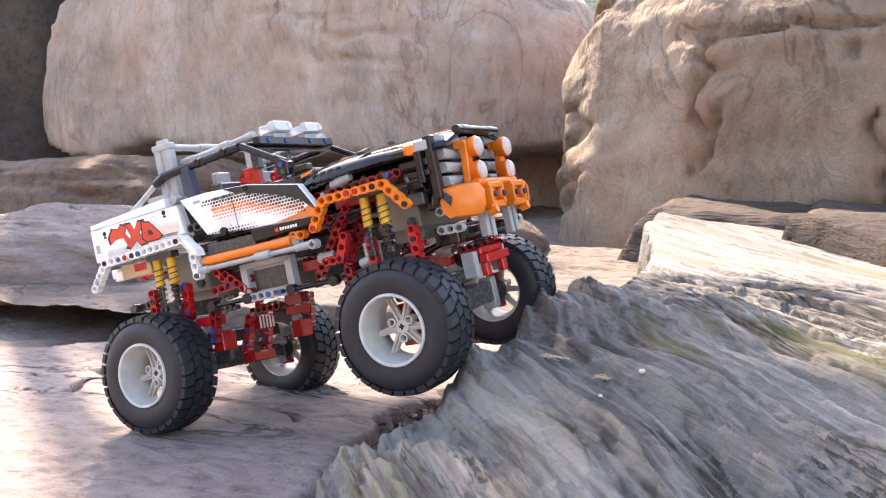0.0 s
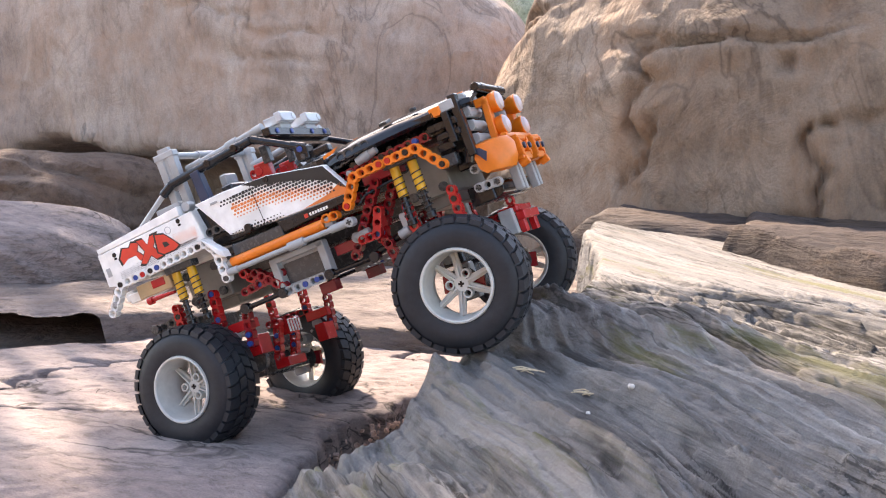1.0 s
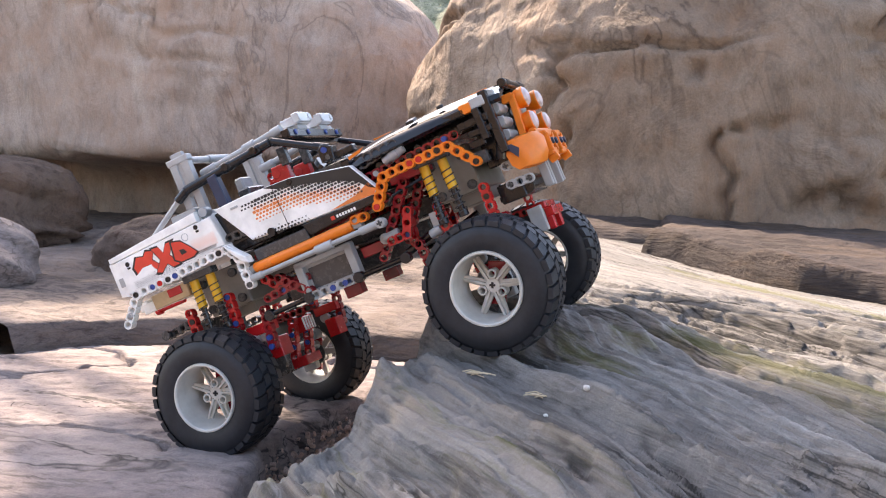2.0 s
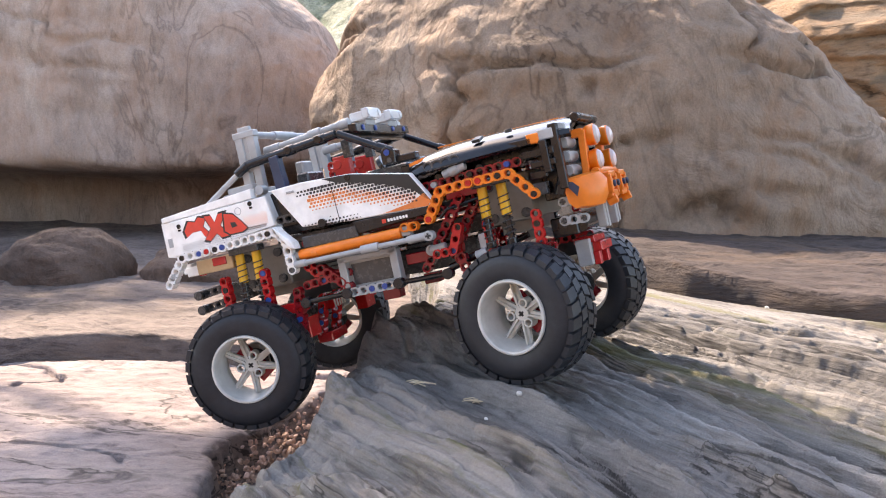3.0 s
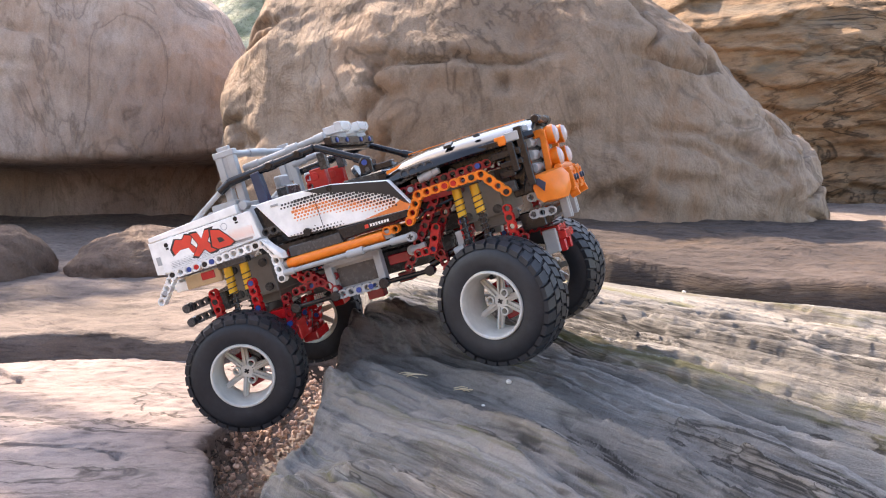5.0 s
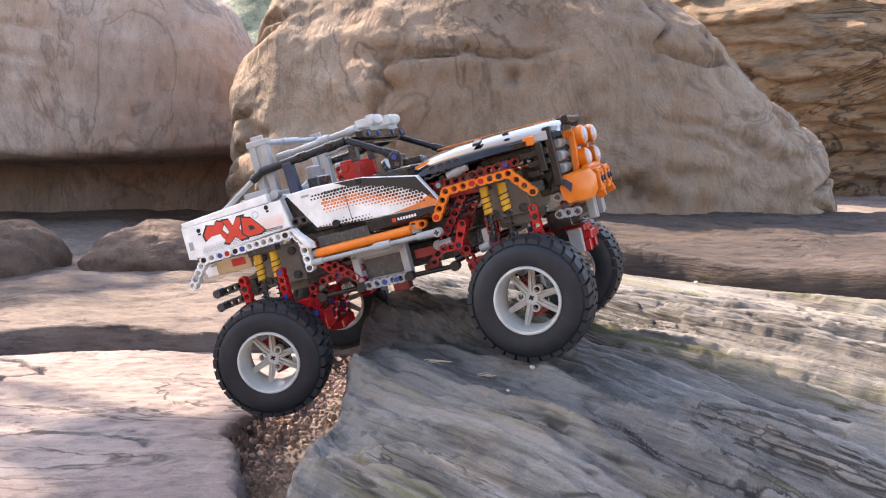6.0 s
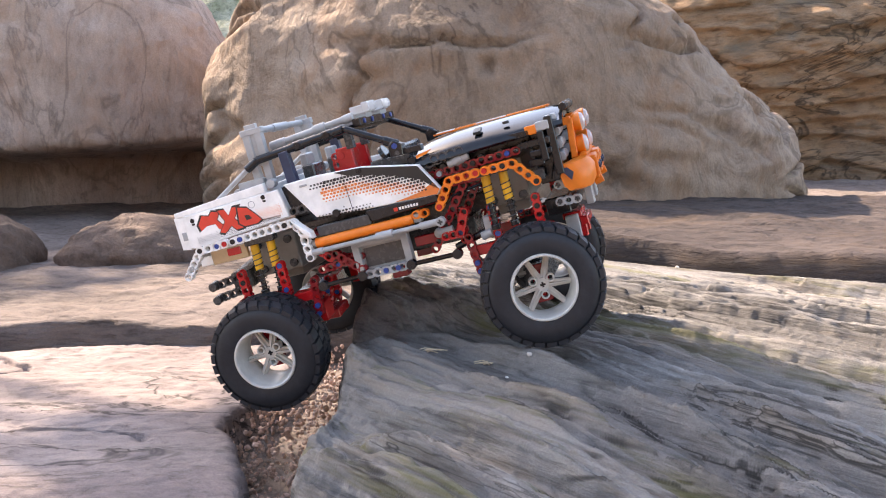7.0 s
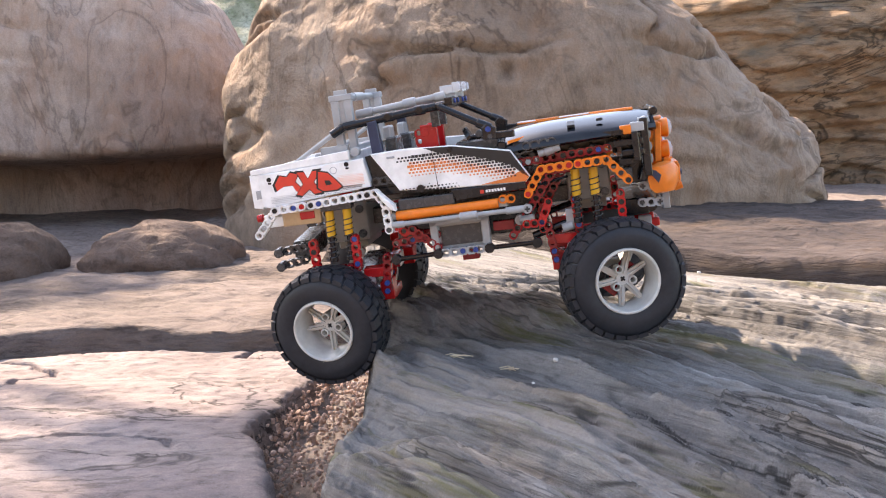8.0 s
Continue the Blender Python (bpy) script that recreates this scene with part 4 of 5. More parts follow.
    part("connector", g, LGREY, rod)
    g = Geo()
    cross_end(g, 61.6, s * 76.4, 82.4)
    part("axle_end", g, DGREY, rod)


build_door(-1)
build_door(1)
both("cab_side", Geo().prism([(-84, 146), (-73, 148), (-50, 111), (-78, 114)], -47, -51, 0.6), BLACK, crawler, "black cab side behind the door")
both("cab_rib", Geo().beam(run((-76, 122), (-60, 122)), -53), DGREY, crawler)


# bonnet
def build_bonnet():
    g = Geo()
    secs = [(47, 136, 150.5, 54), (60, 138, 153, 56), (85, 139, 155, 56.5), (120, 140, 155.5, 56), (150, 141, 155, 54), (174, 142, 154, 49), (183, 142, 153, 46)]
    n = 15
    for x, zb, zt, w in secs:
        half = [(-w, zb - 4), (-w + 0.6, zb), (-w + 3, zt - 11.5), (-w + 12, zt - 7.2), (-w + 22, zt - 3.4), (-w + 33, zt - 0.8), (-15, zt)]
        for y, z in half + [(0, zt + 0.2)] + [(-y, z) for y, z in half[::-1]]:
            g.v.append((x, y, z))
    m = len(secs)
    for a in range(m - 1):
        for k in range(n - 1):
            g.f.append((a * n + k, (a + 1) * n + k, (a + 1) * n + k + 1, a * n + k + 1))
    o = len(g.v)
    g.v += [(x, y * 0.94, z - 2.4) for x, y, z in g.v]
    for a in range(m - 1):
        for k in range(n - 1):
            g.f.append((o + a * n + k, o + a * n + k + 1, o + (a + 1) * n + k + 1, o + (a + 1) * n + k))
    for k in range(n - 1):
        g.f.append((k, k + 1, o + k + 1, o + k))
        g.f.append(((m - 1) * n + k, o + (m - 1) * n + k, o + (m - 1) * n + k + 1, (m - 1) * n + k + 1))
    for a in range(m - 1):
        g.f.append((a * n, o + a * n, o + (a + 1) * n, (a + 1) * n))
        g.f.append((a * n + n - 1, (a + 1) * n + n - 1, o + (a + 1) * n + n - 1, o + a * n + n - 1))
    hood = part("bonnet", g, HOODBLACK, crawler, "glossy black bonnet with orange and white print", 40)
    both("bonnet_flame", Geo().prism([(50, 143.2), (66, 146), (60, 142.5), (50, 140.5)], -52.6, -53.6, 0.2), ORANGE, hood)
    # printed tiles along the middle, with stripes
    for x0, x1, m in ((56, 74, WHITE), (75, 96, ORANGE), (97, 126, WHITE), (127, 168, ORANGE)):
        part("bonnet_tile", Geo().box(((x0 + x1) / 2, 0, 155.4), (x1 - x0, 9, 1.6), 0.3), m, hood)
    both("bonnet_stripe", Geo().box((112, -12, 155.0), (110, 2.2, 1.4), 0.3), ORANGE, hood)
    both("bonnet_vent", Geo().box((108, -41, 150.2), (7, 13, 2.6), 0.3, Euler((0.24, 0, 0)).to_matrix().to_4x4()), INKBLACK, hood)
    for x in (134,):
        both("pin_hole", Geo().tube((x, -38, 150), (x, -38, 152.6), 3.0, 14), INKBLACK, hood)
    both("bonnet_edge", Geo().box((104, -50, 138), (100, 7, 6), 0.8), BLACK, crawler)
    part("engine_block", Geo().box((104, 0, 132), (92, 60, 14), 1.2), BLACK, crawler, "black engine bay block")
    for k in range(5):
        both("engine_rib", Geo().tube((70 + 18 * k, -47, 127), (70 + 18 * k, -43, 127), 3.4, 14), BLACK, crawler)
    both("bonnet_rib", Geo().beam(run((66, 137), (90, 138)), -52), DGREY, crawler)
    part("nose_beam", Geo().tube((184, -26, 151.5), (184, 26, 151.5), 3.8, 14).tube((184, -20, 151.5), (184, -12, 151.5), 4.2).tube((184, 12, 151.5), (184, 20, 151.5), 4.2), BLACK, crawler, "black bar across the nose")


build_bonnet()


# cab frame and roof
def build_cab():
    for s in (1, -1):
        part("roof_bar", Geo().tube((-112, s * 50, 170), (-100, s * 49, 176), 4.0).tube((-100, s * 49, 176), (-12, s * 46, 183), 3.9, 16).tube((-62, s * 47.5, 179), (-52, s * 47.2, 179.8), 4.6).tube((-32, s * 46.8, 181.4), (-22, s * 46.5, 182), 4.6), BLACK, crawler, "black roof bar")
        for x, z in ((-57, 179.4), (-27, 181.8)):
            pin(x, s * 48, z, BLACK, 3.2, 9.5)
        part("rear_strut", Geo().tube((-150, s * 50, 149), (-108, s * 50, 172), 2.4, 12), LGREY, crawler)
        part("roof_rail", Geo().tube((-90, s * 34, 185.5), (-6, s * 34, 192), 3.2, 14).tube((-90, s * 34, 185.5), (-74, s * 34, 186.6), 4.2).tube((-44, s * 34, 189), (-32, s * 34, 190), 4.6).tube((-14, s * 34, 191), (-4, s * 34, 192), 4.2), LGREY, crawler, "light grey roof rail")
        part("rear_tower", Geo().box((-106, s * 42, 180), (7.5, 8, 52), 0.7).box((-94, s * 42, 178), (7.5, 8, 50), 0.7).box((-100, s * 42, 203), (22, 9, 6), 0.8).box((-100, s * 42, 190), (12, 5, 40), 0.5), LGREY, crawler, "light grey snorkel tower behind the cab")
        part("tower_base", Geo().box((-112, s * 46, 155), (26, 9, 9), 0.8).tube((-92, s * 54, 152), (-92, s * 44, 152), 4.4).tube((-128, s * 50, 151), (-128, s * 42, 151), 3.8), LGREY, crawler)
        part("cab_pillar", Geo().prism([(-76, 148), (-66, 148), (-68, 178), (-77, 177)], s * 44, s * 53, 0.7), NAVY, crawler, "dark blue cab pillar")
        part("windscreen_strut", Geo().tube((-10, s * 47, 183), (34, s * 49, 158), 3.2, 14).tube((24, s * 49, 163.5), (36, s * 49, 157), 4.2), BLACK, crawler, "black windscreen strut")
        part("windscreen_base", Geo().prism([(28, 147), (40, 147), (41, 157), (33, 162), (28, 158)], s * 44, s * 56, 0.8).box((48, s * 47, 149.5), (18, 9, 6), 0.8), BLACK, crawler, "black mirror block")
        pin(34, s * 55, 156.5, BLUE, 2.6, 4)
        pin(35, s * 55.5, 150, DGREY, 2.2, 3)
        part("dash_rib", Geo().beam(run((52, 132), (76, 136)), s * 48), DGREY, crawler)
    part("roof_beam", Geo().box((-1, 0, 186), (8, 78, 7.6), 0.6).box((-9, 0, 182), (7, 92, 6), 0.6), BLACK, crawler, "black cross beam over the windscreen")
    for y in (-28, -12, 12, 28):
        pin_g = Geo().tube((2.5, y, 186), (4.2, y, 186), 2.5, 12)
        part("pin", pin_g, BLUE, crawler)
    for y in (-17, 13):
        lamp = part("roof_lamp", Geo().box((-2, y, 197), (17, 25, 8), 0.7).box((5, y, 198.5), (7, 26, 9), 0.7), CLEAR, crawler, "clear roof lamp block")
        part("lamp_base", Geo().box((-3, y, 191), (13, 20, 5), 0.6), LGREY, lamp)
        for d in (-6.5, 6.5):
            part("stud", Geo().tube((8, y + d, 198.5), (9.4, y + d, 198.5), 3.4, 14), CLEAR, lamp)
    part("tower_beam", Geo().tube((-100, -38, 203), (-100, 38, 203), 3.3, 14).tube((-100, -12, 203), (-100, 12, 203), 4.2), LGREY, crawler, "light grey cross bar")
    part("bed_tube", Geo().box((-108, 0, 152), (12, 84, 8), 0.7), LGREY, crawler)
    # inside the cab
    part("cab_floor", Geo().box((-20, 0, 112), (120, 104, 8), 0.8).box((44, 0, 128), (8, 100, 30), 0.8), BLACK, crawler)
    for y in (-22, 22):
        seat = part("seat", Geo().box((-62, y, 138), (12, 32, 44), 1.5).box((-46, y, 122), (32, 32, 10), 1.5), DGREY, crawler, "dark grey seat")
        part("headrest", Geo().box((-66, y, 164), (8, 20, 14), 1.5), LGREY, seat)
    for y in (-24, 4):
        part("cab_block", Geo().box((-26, y, 152), (16, 8, 30), 0.8).beam(run((-36, 144), (-36, 160)), y, 7.6).tube((-30, y - 5, 160), (-30, y + 5, 160), 4.2, 14), BRIGHTRED, crawler, "red blocks inside the cab")
        part("cab_bracket", Geo().box((-18, y - 1, 172), (8, 7, 16), 0.6), DGREY, crawler)
    part("steering_wheel", Geo().tube((10, -22, 148), (14, -22, 150), 11, 20, 11).tube((14, -22, 150), (34, -22, 140), 2.2), BLACK, crawler)
    part("engine_cover", Geo().box((20, 0, 142), (40, 70, 10), 1.2).tube((22, -30, 152), (22, 30, 152), 3.6), DGREY, crawler)


build_cab()


# nose
def build_nose():
    part("grille_frame", Geo().box((160, 0, 116), (18, 72, 54), 1.0), BLACK, crawler, "black radiator block")
    for k in range(4):
        both("grille_bar", Geo().tube((168, -40, 144 - k * 11.5), (178, -40, 144 - k * 11.5), 4.2, 14).tube((174, -44, 144 - k * 11.5), (174, -8, 144 - k * 11.5), 4.6, 14), LGREY, crawler)
    both("side_gear", Geo().box((157, -49, 128), (26, 8, 6), 0.6).box((160, -50, 119), (20, 8, 5), 0.6).box((154, -48, 111), (14, 8, 6), 0.6).box((163, -51, 124), (6, 10, 26), 0.6), BLACK, crawler, "black toothed side pieces")
    both("side_post", Geo().box((172, -47, 122), (7, 9, 52), 0.7).tube((166, -46, 92), (172, -46, 108), 4.2), BLACK, crawler)
    both("indicator", Geo().box((155.5, -49, 139.5), (10, 9, 8), 0.7), ORANGE, crawler, "orange indicator lamp")
    both("indicator_holder", Geo().box((166, -48, 141), (12, 9, 8), 0.7), LGREY, crawler)
    for s in (1, -1):
        brk = part("lamp_bracket", Geo().prism([(181, 104), (187, 104), (190, 140), (184, 140)], s * 16, s * 27, 0.7).box((183, s * 22, 138), (10, 10, 7), 0.6), ORANGE, crawler, "orange headlamp bracket")
        for z in (134.5, 114):
            x = 190 if z > 120 else 189
            cup = Geo().lathe([(0.5, -6), (5.5, -5.5), (8.4, 0), (9.0, 5.5), (8.6, 6.2), (7.4, 6.2), (7.0, 3), (0.5, 2)], 24, False)
            cup.v = [(x + b, s * 19 + a, z + c) for a, b, c in cup.v]
            hl = part("headlamp", cup, ORANGE, brk, "round orange headlamp with a clear lens")
            lens = Geo().lathe([(8.3, 4.8), (8.1, 6.6), (6.6, 8.6), (3.6, 9.8), (0.3, 10.2)], 24, False)
            lens.v = [(x + b, s * 19 + a, z + c) for a, b, c in lens.v]
            part("lens", lens, CLEAR, brk, "clear domed lens")
    for s in (1, -1):
        # corner fairing, bowed outwards, and a lower front beam with sockets
        g = Geo()
        prof = [(179, 104), (187, 105), (194, 103.5), (198, 97), (197, 85), (193, 78), (187, 77), (182, 83)]
        n = len(prof)
        secs = [(24, 3, 1.0), (34, 1, 1.0), (43, -4, 0.96), (48, -10, 0.88)]
        for y, dx, k in secs:
            for x, z in prof:
                g.v.append((182 + (x - 182) * k + dx, s * y, 92 + (z - 92) * k))
        for a in range(len(secs) - 1):
            for k in range(n):
                g.f.append((a * n + k, a * n + (k + 1) % n, (a + 1) * n + (k + 1) % n, (a + 1) * n + k))
        g.f += [tuple(range(n)), tuple((len(secs) - 1) * n + k for k in range(n))]
        bump = part("bumper", g, ORANGE, crawler, "orange curved bumper fairing", 40)
        part("bumper_print", Geo().prism([(170, 101), (178, 100), (183, 95), (180, 88), (176, 94)], s * 48.0, s * 48.6, 0.1), NAVY, bump)
        part("bumper_beam", Geo().box((196, s * 15, 100), (12, 30, 5), 0.8).box((196, s * 15, 84), (12, 30, 6), 0.8).box((193, s * 15, 92), (7, 30, 14), 0.6).box((199, s * 2, 92), (8, 4, 16), 0.6).box((199, s * 28, 92), (8, 4, 16), 0.6).tube((196, s * 26, 78), (204, s * 26, 80), 3.8, 14), ORANGE, bump)
        for y in (9, 20):
            part("socket", Geo().tube((196, s * y, 92), (203, s * y, 92), 4.4, 16), ORANGE, bump)
            part("peg", Geo().tube((202, s * y, 92), (205, s * y, 92), 2.8, 12), NAVY, bump)
    part("lamp_bar", Geo().tube((192, -26, 104), (192, 26, 104), 3.8, 14), ORANGE, crawler)
    # winch
    part("winch_drum", Geo().tube((172, -30, 66), (172, 30, 66), 7, 18).box((160, 0, 66), (22, 64, 16), 1.0), BLACK, crawler, "black winch between grey plates")
    for s in (1, -1):
        g = Geo().beam([(164, 71), (172, 70.6), (180, 70.2)], s * 38)
        part("winch_plate", g, LGREY, crawler)
        part("winch_plate", Geo().beam([(166, 86), (174, 85.7), (182, 85.4)], s * 38), LGREY, crawler)
        ce = Geo()
        for x, z in ((164, 71), (180, 70.2), (166, 86), (182, 85.4)):
            cross_end(ce, x, s * 41.6, z)
        part("axle_end", ce, DGREY, crawler)
        part("winch_upright", Geo().box((188, s * 22, 72), (7, 7, 26), 0.6).box((188, s * 10, 70), (7, 7, 24), 0.6), LGREY, crawler)


build_nose()


# chassis
def build_chassis():
    part("chassis_frame", Geo().box((0, 0, 62), (150, 26, 22), 1.2).box((0, 0, 84), (210, 30, 16), 1.2).box((-10, 0, 104), (190, 56, 8), 1.2), DGREY, crawler, "dark grey chassis of beams and gearboxes")
    part("gearbox", Geo().box((118, 0, 98), (40, 60, 40), 1.2).box((118, 0, 74), (30, 44, 12), 1.0), WARMGREY, crawler, "grey gearbox block")
    part("gearbox", Geo().box((-118, 0, 84), (44, 60, 38), 1.2).box((-118, 0, 62), (30, 40, 12), 1.0), WARMGREY, crawler, "grey gearbox block")
    for s in (1, -1):
        for x, z in ((104, 110), (132, 110), (104, 84), (132, 84), (-134, 96), (-102, 96), (-134, 72), (-102, 72)):
            ce = Geo()
            ce.tube((x, s * 30, z), (x, s * 34, z), 4.0, 14)
            part("boss", ce, DGREY, crawler)
        # dark red frame beams inside the flanks
        part("frame_beam", Geo().beam(run((-62, 98), (66, 101)), s * 44), RED, crawler, "dark red frame beam")
        part("frame_beam", Geo().beam(run((58, 122), (138, 125)), s * 44), RED, crawler, "dark red frame beam")
        part("frame_beam", Geo().beam(run((-66, 62), (-26, 66)), s * 50), RED, crawler, "dark red frame beam")
        part("frame_beam", Geo().beam(bent((58, 66), (72, 66), (80, 84)), s * 52), BRIGHTRED, crawler, "red bent beam")
        part("frame_beam", Geo().beam(bent((-64, 78), (-52, 66), (-40, 66)), s * 46), BRIGHTRED, crawler, "red bent beam")
        part("frame_beam", Geo().beam(run((72, 58), (74, 84)), s * 40), BRIGHTRED, crawler)
        for x, z, m in ((-58, 98, BLACK), (-34, 99, BLUE), (58, 101, BLACK), (66, 122, LGREY), (98, 124, BLACK), (130, 125, BLUE), (-50, 63, BLUE), (72, 66, BLUE), (80, 84, BLACK), (-52, 66, BLACK)):
            pin(x, s * 47, z, m, 2.4, 9)
        part("grey_sleeve", Geo().tube((76, s * 50, 128), (96, s * 50, 132), 3.6, 14).tube((82, s * 50, 129), (90, s * 50, 131), 4.4, 14), LGREY, crawler)
        part("grey_sleeve", Geo().tube((52, s * 52, 70), (52, s * 38, 70), 4.6, 14).tube((52, s * 52, 70), (66, s * 52, 71), 3.6, 12), LGREY, crawler)
        part("black_sleeve", Geo().tube((62, s * 40, 52), (98, s * 40, 62), 3.4, 12), BLACK, crawler)
        part("hub_block", Geo().box((100, s * 46, 66), (12, 10, 18), 0.8).tube((100, s * 52, 60), (90, s * 52, 58), 4.0, 14), LGREY, crawler)
        part("nose_bracket", Geo().box((150, s * 44, 100), (16, 10, 10), 0.8), DGREY, crawler)
    for s in (1, -1):
        fr = part("battery_box", Geo().box((-4, s * 52, 77), (54, 10, 5), 0.6).box((-28, s * 52, 62), (7, 10, 33), 0.6).box((20, s * 52, 62), (7, 10, 33), 0.6).box((-4, s * 47, 62), (48, 4, 28), 0.4), LGREY, crawler, "light grey battery box with a recessed front")
        part("box_recess", Geo().box((-4, s * 49.2, 63), (38, 0.8, 18), 0.2), DGREY, fr)
        bm_ = part("lower_beam", Geo().beam(run((-27, 49), (21, 49)), s * 58), LGREY, crawler)
        for x in (-3, 9):
            pin(x, s * 58, 49, BLUE, 2.5, 8.4)
        part("link", Geo().tube((-66, s * 60, 48), (-26, s * 60, 49), 2.2, 10).tube((-66, s * 56, 48), (-66, s * 64, 48), 4.6, 16).tube((-26, s * 56, 49), (-26, s * 64, 49), 4.6, 16), BLACK, crawler, "black suspension link")
        part("link", Geo().tube((22, s * 60, 49), (66, s * 60, 49), 2.2, 10).tube((66, s * 56, 49), (66, s * 64, 49), 4.6, 16).tube((22, s * 56, 49), (22, s * 64, 49), 4.6, 16), BLACK, crawler, "black suspension link")
        part("red_strut", Geo().beam(run((84, 107), (44, 56)), s * 46), RED, crawler, "dark red diagonal beam")
        part("red_strut", Geo().beam(run((94, 107), (64, 62)), s * 32), RED, crawler, "dark red diagonal beam")
        part("red_strut", Geo().beam(run((-48, 74), (-26, 54)), s * 54), RED, crawler, "dark red diagonal beam")
        for x, y, z, q in ((-40, 40, 66, (20, 10, 9)), (36, 40, 66, (20, 10, 9)), (0, 30, 40, (16, 12, 10))):
            part("red_cross", Geo().box((x, s * y, z), q, 0.6), RED, crawler)
        part("red_cross", Geo().box((90, s * 36, 112), (34, 24, 9), 0.6), RED, crawler)
        part("red_block", Geo().box((-146, s * 52, 99), (14, 8, 7), 0.6), BRIGHTRED, crawler)
        shock(0, s * 55, (-124.5, 101.5), (-127, 52))
        shock(0, s * 55, (-107.5, 101.5), (-110, 52))
        shock(0, s * 55, (107, 112), (105, 62))
        shock(0, s * 55, (123, 111), (123, 62))
        part("hose", Geo().tube((72, s * 50, 100), (100, s * 44, 104), 1.2, 8).tube((72, s * 50, 100), (66, s * 52, 94), 1.2, 8), BLACK, crawler)
        for x, z in ((-116, 104), (115, 114)):
            part("spring_seat", Geo().box((x, s * 56, z), (30, 12, 6), 0.6), DGREY, crawler)


build_chassis()


# running gear: an axle assembly and four wheels that ride on it
def build_axle(fwd):
    """fwd: 1 for the front axle, -1 for the rear one. Its space has the hubs' line as its y axis."""
    ax = part("axle", Geo().box((-4 * fwd, 0, 2), (22, 88, 20), 1.2).box((-14 * fwd, 0, 22), (20, 70, 12), 1.0), DGREY, crawler, "axle of red beams and grey hubs")
    part("axle_beam", Geo().tube((0, -66, 0), (0, 66, 0), 5, 16), DGREY, ax)
    for s in (1, -1):
        part("knuckle", Geo().box((0, s * 50, 0), (14, 12, 30), 1.2).tube((-9, s * 50, 22), (-9, s * 58, 22), 4.2), LGREY, ax)
        part("red_upright", Geo().beam(run((-27 * fwd, 74), (-26 * fwd, 50)), s * 52), BRIGHTRED, ax, "red upright beam")
        part("red_upright", Geo().beam(run((14 * fwd, 74), (14 * fwd, 50)), s * 52), BRIGHTRED, ax, "red upright beam")
        part("red_arm", Geo().beam(run((-26 * fwd, 46), (22 * fwd, 46)), s * 52), RED, ax)
        part("red_arm", Geo().beam(run((-54 * fwd, 52), (-50 * fwd, 20)), s * 50), RED, ax)
        part("red_arm", Geo().box((-42 * fwd, s * 44, 38), (26, 12, 9), 0.7).box((-48 * fwd, s * 36, 18), (12, 20, 18), 0.7), BRIGHTRED, ax)
        part("connector", Geo().tube((-34 * fwd, s * 46, 30), (-34 * fwd, s * 60, 30), 5.0, 16).tube((-34 * fwd, s * 55, 30), (-22 * fwd, s * 55, 24), 3.6, 12), LGREY, ax)
        for x, z, m in ((-27 * fwd, 74, BLUE), (-26 * fwd, 50, BLUE), (-51 * fwd, 28, BLUE), (-50 * fwd, 20, BLUE), (-20 * fwd, 46, BLACK), (14 * fwd, 66, BLACK)):
            pin(x, s * 52, z, m, 2.5, 8.4, ax)
        part("steering_rod", Geo().tube((-20 * fwd, s * 10, 10), (-20 * fwd, s * 46, 8), 2.4, 10).tube((-12 * fwd, s * 46, 8), (-20 * fwd, s * 46, 8), 4.2, 12), LGREY, ax)
    if fwd > 0:
        part("nose_guard", Geo().box((46, 0, 37), (8, 30, 8), 0.8).box((36, 0, 44), (18, 30, 6), 0.8).box((44, -11, 28), (6, 6, 12), 0.8).box((44, 11, 28), (6, 6, 12), 0.8), BRIGHTRED, ax, "red guard in front of the axle")
        both("guard_bracket", Geo().box((36, -18, 34), (12, 9, 22), 0.6), LGREY, ax)
    else:
        part("motor_block", Geo().box((-38, 0, 58), (22, 40, 18), 1.0), DGREY, ax, "dark grey motor block")
        for z in (66, 53):
            both("motor_beam", Geo().beam(run((-54, z - 2), (-30, z + 1)), -34), DGREY, ax)
        for z in (51, 65):
            both("motor_sleeve", Geo().tube((-54, -42, z), (-54, -30, z), 4.4, 14).tube((-58, -36, z), (-50, -36, z), 3.4, 12), DGREY, ax)
        for y in (-9, 9):
            part("red_beam", Geo().beam(run((44, 36), (34, 4)), y), BRIGHTRED, ax, "red beam under the axle")
            pin(40, y, 24, BLUE, 2.5, 8.6, ax)
            pin(37, y, 13, BLUE, 2.5, 8.6, ax)
        part("red_block", Geo().box((36, 0, -2), (16, 20, 9), 0.8), BRIGHTRED, ax)
        part("ribbed_block", Geo().box((46, 0, 30), (10, 17, 14), 0.8), BRIGHTRED, ax)
        for k in range(5):
            part("rib", Geo().box((51.5, -6.0 + 3 * k, 30), (1.4, 1.6, 12), 0.2), WHITE, ax)
        both("hub_sleeve", Geo().tube((20, -48, 18), (20, -34, 18), 5.2, 16), LGREY, ax)
        part("gear", Geo().tube((30, -30, 6), (30, -24, 6), 11, 20), DGREY, ax)
    return ax


